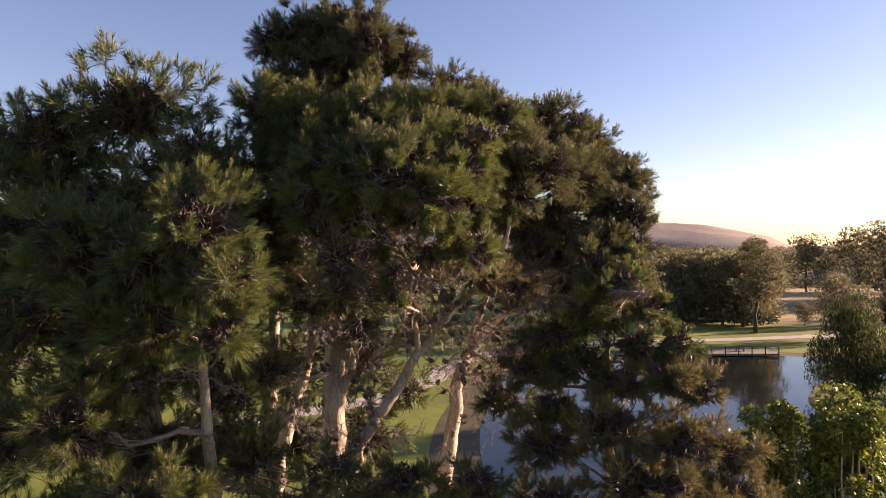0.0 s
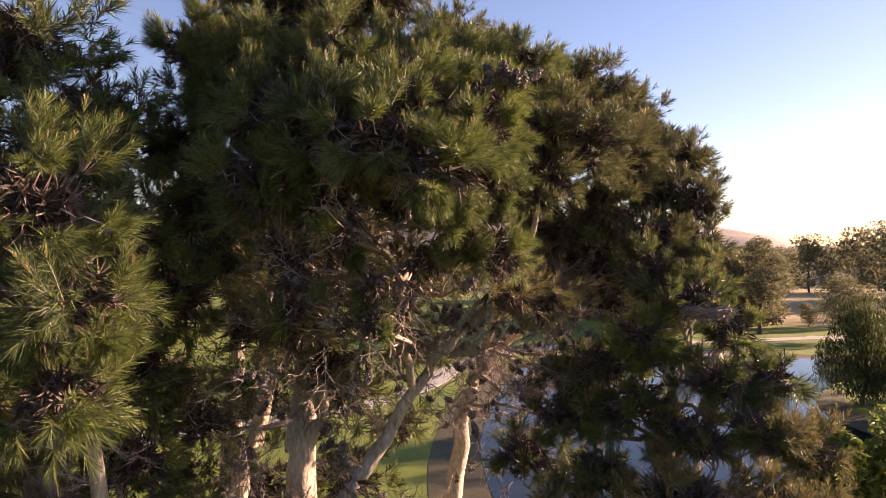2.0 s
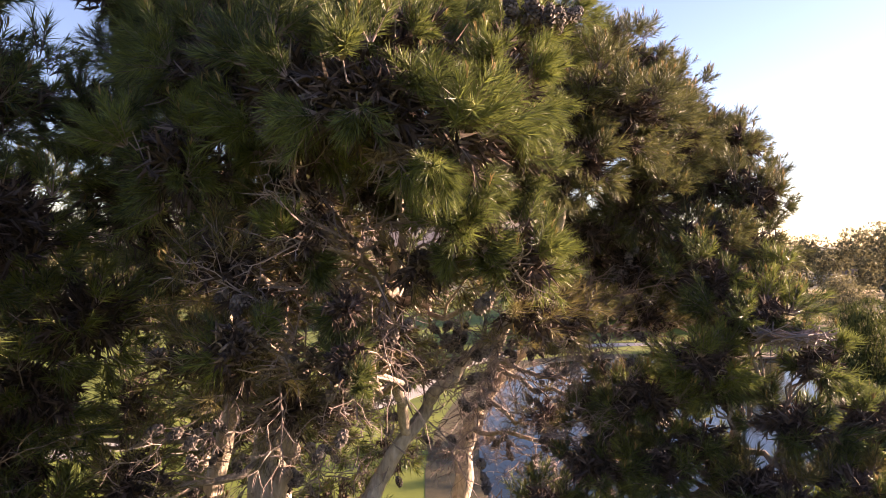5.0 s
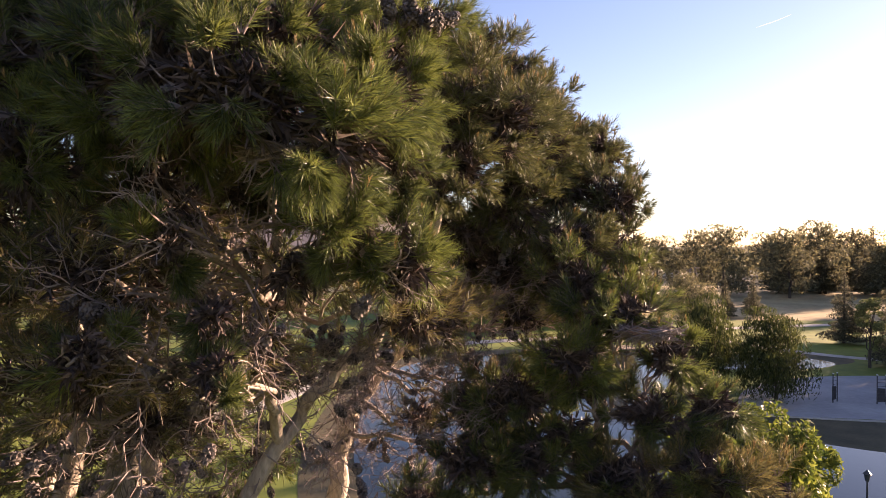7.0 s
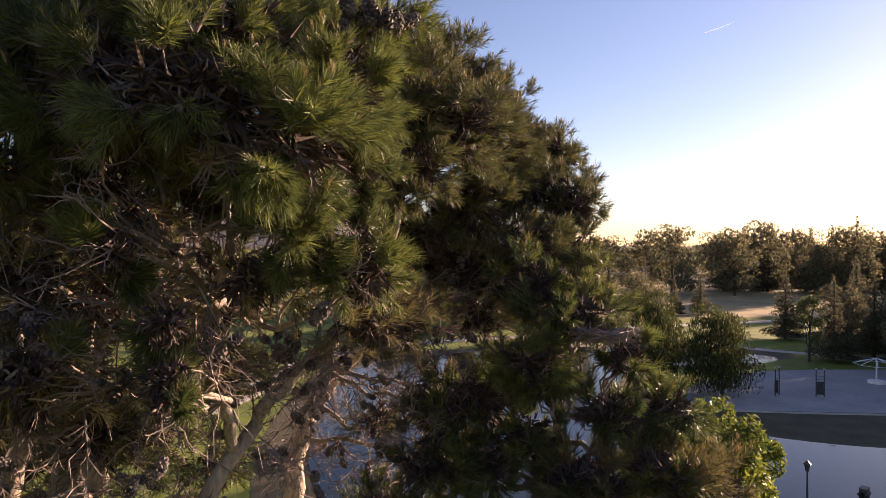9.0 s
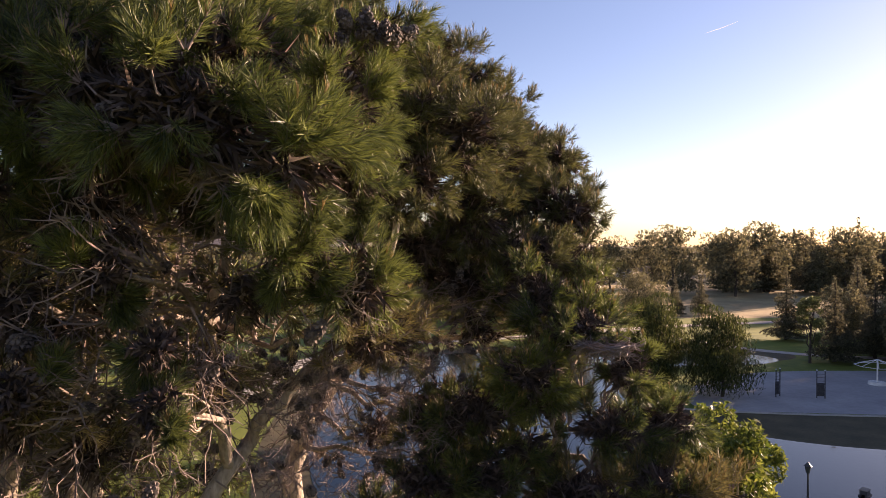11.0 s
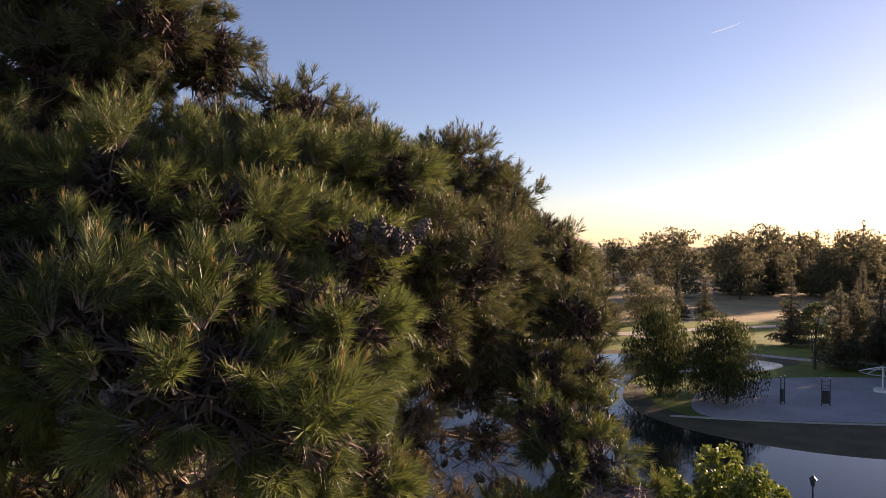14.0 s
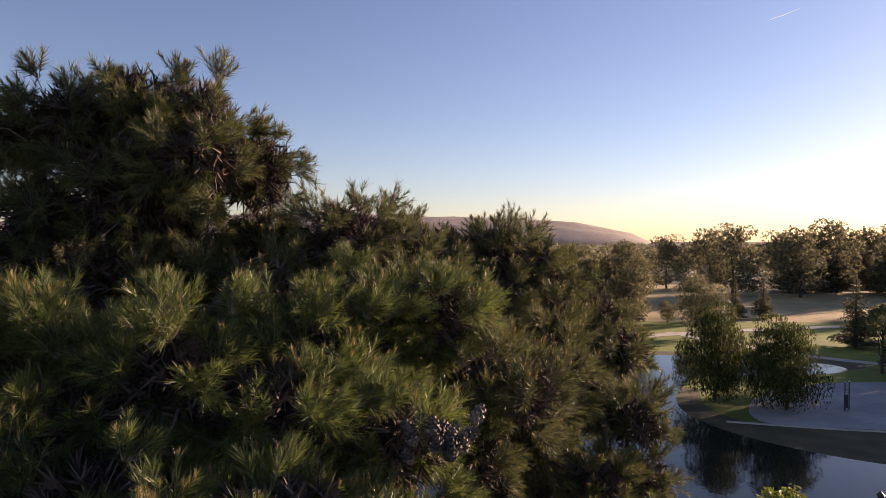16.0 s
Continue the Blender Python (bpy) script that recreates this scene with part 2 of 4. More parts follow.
sheet("playground", [(54, 79), (64, 75), (78, 70), (100, 62), (130, 60), (130, 85), (105, 94), (83, 99), (66, 94)], 0.05, PLAYGROUND,
      "grey playground surface beside the pond", "playground")
ribbon("footpath", [(-60, 60), (-22, 82), (-4, 96), (4, 128), (30, 146), (60, 148), (100, 158), (150, 160)], 4.2, 0.06, PATH,
       "pale concrete footpath winding through the lawn", "path")
ribbon("footpath", [(140, 96), (110, 106), (98, 120), (92, 140), (88, 158)], 3.0, 0.065, PATH,
       "pale concrete footpath beside the playground", "path")

# ---- hills ----
def hill(name, az0, az1, dist, profile, label):
    n, m = 60, 14
    azs = np.radians(np.linspace(az0, az1, n))
    vs = []
    for k in range(m):
        s = k / (m - 1)
        for i, az in enumerate(azs):
            u = i / (n - 1)
            h = np.interp(u, *profile) * math.sin(s * math.pi / 2) ** 0.8
            d = dist * (1 + 0.35 * s)
            h *= 1 + 0.10 * noise.noise((az * 40, s * 5, 0))
            vs.append((d * math.sin(az), d * math.cos(az), h - 4))
    i, j = np.meshgrid(np.arange(m - 1), np.arange(n - 1), indexing="ij")
    f = np.stack([i * n + j, i * n + j + 1, (i + 1) * n + j + 1, (i + 1) * n + j], -1).reshape(-1, 4)
    tagged(new(name, mesh_of(name, np.array(vs), f, HILLSIDE, True)), label, "hill", kind="structure")


hill("backdrop", -40, 29, 2600, ([0, 0.3, 0.6, 0.82, 0.9, 0.96, 1], [60, 120, 170, 142, 122, 72, 0]), "bare dry brown hill in the hazy distance")


# ---- the near pines ----
def needle_tufts(at, axis, needles, length, width, spread=0.75):
    """Loose needle sprays: at and axis are n x 3. Returns corners and triangles."""
    n = len(at)
    ref = unit(np.cross(axis, rng.normal(0, 1, (n, 3))))
    oth = np.cross(axis, ref)
    phi = rng.uniform(0, 2 * np.pi, (n, needles, 1))
    rise = rng.uniform(-0.5, 0.35, (n, needles, 1)) * length[:, None, None]
    root = at[:, None] + axis[:, None] * rise
    wide = spread * rng.uniform(0.2, 1.0, (n, needles, 1))
    d = unit(axis[:, None] + wide * (np.cos(phi) * ref[:, None] + np.sin(phi) * oth[:, None]))
    ln = length[:, None, None] * rng.uniform(0.7, 1.1, (n, needles, 1))
    tip = root + d * ln
    tip[..., 2] -= 0.06 * ln[..., 0]
    across = unit(np.cross(d, rng.normal(0, 1, d.shape))) * width * 0.5
    v = np.stack([root - across, root + across, tip], 2).reshape(-1, 3)
    return v, np.arange(len(v)).reshape(-1, 3)


def needle_brushes(foot, tip, needles, length, width):
    """Bottle-brush shoots from foot to tip: needles stand off at the back and lean forward towards the tip."""
    n = len(foot)
    axis = unit(tip - foot)
    ref = unit(np.cross(axis, rng.normal(0, 1, (n, 3))))
    oth = np.cross(axis, ref)
    s = 1 - 0.8 * rng.random((n, needles, 1)) ** 1.35
    phi = rng.uniform(0, 2 * np.pi, (n, needles, 1))
    lean = np.radians(66 - 44 * s + rng.normal(0, 7, s.shape))
    root = foot[:, None] + (tip - foot)[:, None] * s
    d = np.cos(lean) * axis[:, None] + np.sin(lean) * (np.cos(phi) * ref[:, None] + np.sin(phi) * oth[:, None])
    ln = length[:, None, None] * rng.uniform(0.75, 1.1, s.shape)
    end = root + d * ln
    end[..., 2] -= 0.10 * ln[..., 0]
    across = unit(np.cross(d, rng.normal(0, 1, d.shape))) * width * 0.5
    v = np.stack([root - across, root + across, end], 2).reshape(-1, 3)
    return v, np.arange(len(v)).reshape(-1, 3)


def thinned(at, gap):
    """Which of the points stand, so that no two are nearer than the gap."""
    keep = np.zeros(len(at), bool)
    for i in range(len(at)):
        if not keep.any() or np.min(np.sum((at[keep] - at[i]) ** 2, axis=1)) > gap * gap:
            keep[i] = True
    return keep


def stuff(ob):
    return tagged(ob, kind="stuff")


def foliage(tree, lobe, gap=0.235, shoots=19, needles=66, length=0.085, width=0.0034, mat=None, tips=0.3, fill=1.0, others=(), reach=0.2):
    """One rounded clump of the crown: fans of needle brushes on twigs, pale upright tips, dead needles inside."""
    base = np.array(tree.location)
    c, r = np.array(lobe[:3]), np.array(lobe[3:])
    reach = min(reach, 0.08 + 0.34 * float(np.mean(r)))
    d = ball_points(900)
    d = d[d[:, 2] > -0.85]
    lump = 1 + 0.14 * np.sin(d @ rng.normal(0, 3.2, 3) + 1) + 0.10 * np.sin(d @ rng.normal(0, 6, 3))
    cent = c + d * r * (lump * rng.uniform(0.52, 0.95, len(d)))[:, None]
    for o in others:
        if o is not lobe:
            far = np.sum(((cent - np.array(o[:3])) / np.array(o[3:])) ** 2, axis=1) > 0.45
            cent, d = cent[far], d[far]
    if not len(cent):
        return None
    k = thinned(cent, gap)
    cent, d = cent[k], unit(d[k] / r)
    foot, tip, ln = [], [], []
    for p, out in zip(cent, d):
        size = rng.uniform(0.55, 1.3)
        lead = unit(out + [0.1, 0, 0.32] + rng.normal(0, 0.22, 3))
        m = max(3, int(shoots * size))
        q = unit(ball_points(m) * 0.72 + lead)
        far = reach * size * rng.uniform(0.55, 1.1, (m, 1))
        node = p - lead * 0.5 * reach
        foot.append(np.tile(node, (m, 1)) + q * far * 0.12)
        tip.append(node + q * far + [0, 0, 0.02])
        ln.append(length * rng.uniform(0.75, 1.15, m) * (0.7 + 0.3 * size))
    foot, tip, ln = np.concatenate(foot), np.concatenate(tip), np.concatenate(ln)
    v, f = needle_brushes(foot, tip, needles, ln, width)
    ob = stuff(part_mesh("foliage", mesh_of("foliage", v - base, f, mat or NEEDLE), tree))
    n = int(fill * (300 * np.mean(r) ** 3 / 0.1 + 60))
    if n:
        e = ball_points(n)
        inner = c + e * r * rng.uniform(0.1, 0.6, (n, 1))
        v, f = needle_tufts(inner, unit(e + rng.normal(0, 0.7, e.shape)), 10, np.full(n, min(0.13, 0.3 * np.mean(r))), 0.016, 1.2)
        stuff(part_mesh("dead_needles", mesh_of("dead_needles", v - base, f, DEAD_NEEDLE), ob, "dead brown needles inside the clump"))
    axis = unit(tip - foot)
    up = (axis[:, 2] > 0.6) & (rng.random(len(tip)) < tips)
    if up.sum() > 3:
        v, f = needle_tufts(tip[up] + axis[up] * 0.02, unit(axis[up] * 0.6 + [0, 0, 0.8]), 14, ln[up] * 0.42, width * 1.5, 0.45)
        stuff(part_mesh("new_growth", mesh_of("new_growth", v - base, f, SHOOT), ob, "pale brownish yellow shoot tips"))
    root = cent + (c - cent) * rng.uniform(0.4, 0.85, (len(cent), 1)) - [0, 0, 0.05]
    paths = [(bent(a0, b0, 4, 0, 0.05), (0.0055, 0.0045, 0.0035, 0.003)) for a0, b0 in zip(root, cent - 0.5 * reach * d)]
    paths += [(np.stack([a0, b0]), (0.003, 0.0015)) for a0, b0 in zip(foot, tip)]
    v, f = tubes(paths, 3)
    stuff(part_mesh("twigwork", mesh_of("twigwork", v - base, f, TWIG), ob, "thin grey twigs inside the clump"))
    return ob


def bare_branch(tree, start, way, reach, r0=0.0062):
    """A leafless forked branch of grey twigs that grows from start."""
    base = np.array(tree.location)
    paths = []

    def grow(p, d, ln, r, level):
        q = np.array(p) + d * ln
        k = (6, 5, 3)[level]
        line = bent(p, q, k, 0.0, 0.16 * ln)
        paths.append((line, np.linspace(r, r * 0.4, k)))
        if level < 2:
            for _ in range((9, 5)[level]):
                j = rng.integers(1, k)
                grow(line[j], unit(d + rng.normal(0, 0.85, 3)), ln * rng.uniform(0.25, 0.55), r * 0.45 * (1 - 0.05 * j) + 0.0008, level + 1)

    grow(start, unit(np.array(way, float)), reach, r0, 0)
    v, f = tubes(paths, 3)
    return part_mesh("bare_branch", mesh_of("bare_branch", v - base, f, TWIG), tree, "leafless grey forked twigs")


def stem_points(stem):
    stem = np.array(stem, float)
    pts = [bent(p, q, 8, 0, 0.06)[:-1] for p, q in zip(stem[:-1, :3], stem[1:, :3])] + [stem[-1:, :3]]
    pts = np.concatenate(pts)
    way = np.concatenate([[0], np.cumsum(np.linalg.norm(np.diff(pts, axis=0), axis=1))])
    marks = np.arange(len(stem)) * 7
    return pts, np.interp(np.arange(len(pts)), marks, stem[:, 3])


def needle_tree(at, label, stems, lobes, group, bare=(), sparse=(), **kw):
    """A tall tree: stems from the ground up, a limb to every lobe, the lobes, and leafless branches."""
    tree = thing("pine_tree", at, label, "tree", group)
    base = np.array(at, float)
    allp, allr = [], []
    for stem in stems:
        pts, rads = stem_points(stem)
        v, f = tubes([(pts, rads)], 14)
        part_mesh("trunk", mesh_of("trunk", v - base, f, BARK, True), tree, "pale peeling grey trunk")
        allp.append(pts)
        allr.append(rads)
    pts, rads = np.concatenate(allp), np.concatenate(allr)
    for lobe in [*lobes, *sparse]:
        c = np.array(lobe[:3])
        cost = np.linalg.norm((pts - c)[:, :2], axis=1) + np.abs(pts[:, 2] - c[2]) * 0.5 + np.where(pts[:, 2] > c[2] - 0.2, 5.0, 0)
        k = int(np.argmin(cost))
        line = bent(pts[k], c, 10, -0.06, 0.12)
        r0 = min(0.6 * rads[k], 0.032)
        paths = [(line, np.linspace(r0, 0.008, 10))]
        for _ in range(7):
            j = rng.integers(3, 10)
            tip = c + ball_points(1)[0] * np.array(lobe[3:]) * 0.6
            paths.append((bent(line[j], tip, 6, 0.0, 0.06), np.linspace(0.008, 0.003, 6)))
        v, f = tubes(paths, 6)
        part_mesh("limb", mesh_of("limb", v - base, f, LIMB_BARK, True), tree, "knotty pale grey limb")
    for lobe in lobes:
        foliage(tree, lobe, others=lobes, **kw)
    for lobe in sparse:
        foliage(tree, lobe, gap=0.21, shoots=5, needles=40, length=0.09, mat=NEEDLE_DRY, fill=0.5)
    for p, d, ln in bare:
        bare_branch(tree, p, d, ln)
    return tree


def bare_zone(stem, low, high, count, toward=(0, -0.6, 0.15)):
    """Starts, ways and reaches of leafless branches along the part of a stem between two heights."""
    pts, _ = stem_points(stem)
    pts = pts[(pts[:, 2] > low) & (pts[:, 2] < high)]
    got = []
    for _ in range(count):
        p = pts[rng.integers(len(pts))]
        got.append((p, np.array(toward) + rng.normal(0, 0.7, 3), rng.uniform(0.25, 0.52)))
    return got


def thicket(centre, size, count):
    """Starts, ways and reaches of leafless branches that fill the shaded inside of a crown."""
    got = []
    for _ in range(count):
        d = ball_points(1)[0]
        p = np.array(centre) + d * np.array(size) * rng.uniform(0.2, 1.0)
        got.append((p, d * 0.7 + rng.normal(0, 0.5, 3) + [0, -0.2, 0.15], rng.uniform(0.25, 0.48)))
    return got


GROVE = "pines of the grove"
# lobes: centre x, y, z and half sizes; stems: x, y, z and radius, metres
TALL = [(-0.5, 7.5, 23.45, 0.42, 0.35, 0.32), (-1.35, 8.1, 24.76, 0.42, 0.4, 0.32), (-2.1, 8.15, 24.5, 0.36, 0.4, 0.36), (-0.45, 8.4, 23.75, 0.5, 0.4, 0.42), (-1.3, 8.1, 24.2, 0.75, 0.6, 0.7), (-0.55, 8.1, 24.3, 0.4, 0.4, 0.42),
        (-1.95, 8.2, 24.0, 0.42, 0.45, 0.4), (-1.75, 8.1, 24.62, 0.42, 0.45, 0.38), (-0.95, 8.1, 24.68, 0.42, 0.4, 0.36), (-0.85, 7.75, 24.35, 0.4, 0.42, 0.38), (-0.95, 8.2, 23.4, 0.7, 0.6, 0.45)]
TALL += [(0.05, 7.8, 23.8, 0.42, 0.38, 0.42), (0.6, 8.2, 23.68, 0.36, 0.34, 0.36), (-2.15, 8.4, 23.4, 0.36, 0.4, 0.42), (-2.0, 7.5, 23.2, 0.34, 0.36, 0.42), (-1.5, 7.9, 23.6, 0.5, 0.45, 0.35), (-2.1, 8.0, 23.7, 0.42, 0.4, 0.38),
        (-1.7, 8.3, 23.1, 0.6, 0.5, 0.45), (-1.5, 9.0, 22.3, 0.65, 0.5, 0.5), (-0.5, 9.1, 22.5, 0.65, 0.5, 0.45), (-2.4, 8.9, 21.8, 0.55, 0.5, 0.5), (0.3, 9.3, 22.4, 0.5, 0.45, 0.4)]
STEM_TALL = [(-1.5, 9.2, 0, 0.3), (-1.5, 9.0, 15, 0.2), (-1.5, 8.9, 20.5, 0.12), (-1.4, 8.5, 22.6, 0.07), (-1.3, 8.1, 24.3, 0.02)]
MID = dict(gap=0.24, shoots=15, needles=42, length=0.088, width=0.0047)
needle_tree((-1.5, 9.2, 0), "tallest pine with a dense dark green rounded top", [STEM_TALL], TALL, GROVE,
            bare_zone(STEM_TALL, 19.5, 22.0, 10), fill=1.2, tips=0.3, mat=NEEDLE_OLD, **MID)
CENTRE = [(-0.32, 5.42, 22.52, 0.36, 0.38, 0.3), (-0.62, 5.72, 22.62, 0.4, 0.38, 0.36), (0.0, 5.44, 22.4, 0.28, 0.34, 0.24), (0.16, 5.74, 22.66, 0.34, 0.3, 0.3), (0.08, 5.78, 22.12, 0.22, 0.28, 0.26), (-0.25, 5.72, 22.8, 0.42, 0.36, 0.24),
        (-0.95, 6.0, 22.75, 0.42, 0.42, 0.38), (-1.25, 6.4, 22.95, 0.52, 0.45, 0.42), (-0.75, 6.5, 23.15, 0.55, 0.48, 0.42), (-0.25, 6.4, 23.02, 0.45, 0.45, 0.36), (0.22, 6.35, 22.88, 0.4, 0.4, 0.36), (0.27, 6.05, 22.4, 0.28, 0.32, 0.28),
        (-1.05, 7.1, 22.7, 0.45, 0.4, 0.35)]
CENTRE += [(-0.5, 7.0, 22.65, 0.4, 0.35, 0.3), (-1.45, 6.8, 23.2, 0.55, 0.5, 0.42), (-1.85, 6.6, 23.4, 0.28, 0.35, 0.25), (-2.15, 7.0, 22.75, 0.38, 0.4, 0.38), (-0.1, 6.9, 23.2, 0.55, 0.5, 0.4), (0.55, 7.3, 23.35, 0.42, 0.45, 0.4),
        (0.15, 7.3, 23.35, 0.45, 0.45, 0.38), (-0.6, 5.55, 22.02, 0.15, 0.15, 0.14), (-0.42, 5.5, 21.77, 0.12, 0.14, 0.13), (-0.4, 5.5, 21.56, 0.15, 0.16, 0.14), (-0.85, 5.55, 21.62, 0.15, 0.15, 0.16), (0.3, 5.95, 21.95, 0.26, 0.28, 0.24),
        (-1.15, 5.85, 22.35, 0.34, 0.36, 0.28)]
SPARSE = [(-0.1, 5.95, 21.92, 0.26, 0.3, 0.22), (-0.75, 6.0, 22.2, 0.4, 0.35, 0.25), (-0.9, 6.3, 21.8, 0.45, 0.38, 0.32), (-0.35, 6.3, 21.55, 0.32, 0.34, 0.28), (0.45, 6.6, 21.65, 0.34, 0.32, 0.26), (-1.35, 6.6, 21.4, 0.36, 0.36, 0.32),
          (-0.85, 6.5, 21.15, 0.32, 0.3, 0.26), (-1.8, 6.7, 20.7, 0.36, 0.36, 0.32), (-0.95, 5.75, 21.95, 0.26, 0.26, 0.22), (-0.95, 5.9, 21.5, 0.3, 0.28, 0.26), (-0.6, 5.75, 21.95, 0.18, 0.2, 0.16)]
STEM_A = [(-1.2, 8.0, 0, 0.34), (-1.25, 7.8, 12, 0.24), (-1.3, 7.5, 18.6, 0.14), (-1.26, 7.5, 19.65, 0.125), (-1.23, 7.46, 20.6, 0.1), (-1.24, 7.3, 21.3, 0.06), (-0.9, 6.8, 22.8, 0.03)]
STEM_D = [(-1.22, 7.44, 20.2, 0.07), (-1.06, 7.3, 20.75, 0.06), (-0.98, 7.0, 21.4, 0.045), (-0.8, 6.4, 22.4, 0.02)]
STEM_B = [(-1.3, 7.55, 18.6, 0.085), (-0.91, 7.1, 19.78, 0.07), (-0.615, 7.1, 20.25, 0.06), (-0.2, 7.1, 20.9, 0.045), (0.12, 7.1, 21.3, 0.036), (0.62, 7.3, 21.7, 0.028), (0.85, 7.2, 22.5, 0.02)]
STEM_E = [(-0.26, 7.08, 20.85, 0.035), (-0.32, 6.7, 21.4, 0.03), (-0.3, 6.2, 21.85, 0.028), (-0.15, 5.9, 22.3, 0.015)]
needle_tree((-1.2, 8.0, 0), "big green pine with drooping clumps and bare grey twigs", [STEM_A, STEM_D, STEM_B, STEM_E], CENTRE, GROVE,
            bare_zone(STEM_A, 19.2, 22.0, 24) + bare_zone(STEM_B, 19.4, 21.9, 26) + thicket((-0.4, 5.85, 22.0), (0.45, 0.25, 0.34), 26) + thicket((-0.75, 6.1, 21.5), (0.5, 0.3, 0.35), 22)
            + thicket((-1.3, 7.1, 19.5), (1.2, 0.4, 0.9), 34) + thicket((-0.3, 7.4, 20.9), (0.9, 0.4, 0.6), 40) + thicket((0.3, 7.9, 21.2), (0.5, 0.4, 0.5), 26), SPARSE)
RIGHT = [(0.9, 9.1, 23.72, 0.4, 0.4, 0.36), (1.85, 9.1, 23.58, 0.36, 0.4, 0.3), (0.25, 8.5, 23.82, 0.4, 0.4, 0.36), (1.45, 8.95, 23.7, 0.52, 0.48, 0.4), (0.95, 9.0, 23.5, 0.42, 0.4, 0.42), (2.08, 9.2, 23.36, 0.42, 0.45, 0.36),
        (1.3, 8.65, 23.35, 0.42, 0.42, 0.34), (2.48, 9.2, 23.08, 0.4, 0.4, 0.34), (2.5, 8.75, 22.85, 0.38, 0.42, 0.34), (0.85, 8.5, 22.35, 0.36, 0.36, 0.36), (2.34, 8.1, 22.38, 0.36, 0.4, 0.32), (0.86, 7.2, 22.9, 0.36, 0.42, 0.34),
        (1.16, 7.35, 22.85, 0.36, 0.44, 0.38), (1.62, 8.0, 22.8, 0.42, 0.42, 0.4), (2.0, 8.3, 22.5, 0.42, 0.42, 0.34)]
RIGHT += [(0.82, 7.1, 22.52, 0.28, 0.34, 0.28), (1.4, 7.8, 22.35, 0.42, 0.4, 0.36), (1.92, 7.85, 22.02, 0.42, 0.42, 0.28), (2.35, 8.0, 21.95, 0.36, 0.4, 0.26), (0.95, 8.3, 23.05, 0.4, 0.4, 0.36), (1.3, 9.0, 21.9, 0.5, 0.4, 0.4),
        (1.85, 8.75, 23.1, 0.42, 0.42, 0.36), (0.75, 9.3, 22.7, 0.45, 0.4, 0.5), (0.62, 8.6, 22.95, 0.38, 0.4, 0.4), (1.05, 7.85, 22.1, 0.36, 0.38, 0.26), (1.5, 8.3, 21.85, 0.4, 0.4, 0.28), (2.05, 8.1, 21.75, 0.4, 0.38, 0.25),
        (1.1, 8.8, 21.4, 0.36, 0.34, 0.26), (1.05, 7.4, 20.9, 0.3, 0.3, 0.26)]
RIGHT_DRY = [(0.9, 8.0, 21.4, 0.3, 0.34, 0.26), (1.25, 8.1, 20.9, 0.36, 0.34, 0.3), (0.85, 8.7, 20.5, 0.32, 0.32, 0.3), (1.35, 8.6, 20.2, 0.36, 0.34, 0.3), (1.55, 8.1, 21.45, 0.32, 0.32, 0.26), (2.1, 8.0, 21.45, 0.32, 0.32, 0.22)]
STEM_C = [(0.0, 10.6, 0, 0.3), (-0.05, 10.5, 14, 0.2), (0.0, 10.3, 18.2, 0.125), (0.2, 10.3, 19.62, 0.105), (0.38, 10.3, 20.24, 0.09), (0.5, 10.2, 20.7, 0.055), (0.9, 9.5, 22.0, 0.045), (1.4, 9.0, 23.4, 0.03)]
STEM_F = [(0.37, 10.3, 20.2, 0.07), (0.74, 10.2, 20.72, 0.06), (1.15, 9.8, 21.1, 0.045), (1.7, 9.0, 21.9, 0.025)]
needle_tree((0.0, 10.6, 0), "pine with a rounded crown sloping to one side", [STEM_C, STEM_F], RIGHT, GROVE,
            bare_zone(STEM_C, 19.2, 21.5, 30) + bare_zone(STEM_F, 20.4, 21.9, 16) + thicket((1.0, 7.9, 21.4), (0.45, 0.35, 0.6), 36) + thicket((0.95, 8.9, 20.2), (0.7, 0.5, 0.8), 46), RIGHT_DRY, mat=NEEDLE_OLD, **MID)
LOW = [(1.26, 7.17, 21.02, 0.32, 0.32, 0.24), (0.93, 7.17, 20.61, 0.32, 0.32, 0.24), (1.53, 7.08, 20.79, 0.32, 0.33, 0.22), (1.21, 6.99, 20.23, 0.37, 0.33, 0.26), (0.65, 7.36, 20.23, 0.33, 0.32, 0.26), (1.86, 7.01, 21.57, 0.32, 0.32, 0.2),
        (1.62, 7.07, 21.18, 0.39, 0.35, 0.24), (2.19, 6.93, 21.3, 0.25, 0.28, 0.21), (2.47, 6.85, 20.98, 0.28, 0.28, 0.2)]
LOW += [(2.05, 6.89, 20.93, 0.33, 0.33, 0.22), (1.32, 7.05, 20.65, 0.32, 0.32, 0.22), (1.81, 6.89, 20.56, 0.33, 0.33, 0.22), (2.33, 6.71, 20.61, 0.32, 0.32, 0.23), (1.75, 7.35, 21.75, 0.34, 0.32, 0.26), (2.12, 7.4, 21.7, 0.3, 0.3, 0.24),
        (1.35, 7.6, 20.98, 0.36, 0.34, 0.24), (1.5, 6.9, 21.3, 0.3, 0.28, 0.22)]
STEM_LOW = [(2.5, 8.3, 0, 0.26), (2.3, 8.2, 12, 0.17), (2.0, 7.7, 19, 0.09), (1.8, 7.1, 20.9, 0.03)]
needle_tree((2.5, 8.3, 0), "lower pine with spreading side clumps over the pond", [STEM_LOW], LOW, GROVE, bare_zone(STEM_LOW, 18.8, 20.4, 4) + thicket((0.95, 7.5, 20.7), (0.35, 0.3, 0.45), 20), **MID)
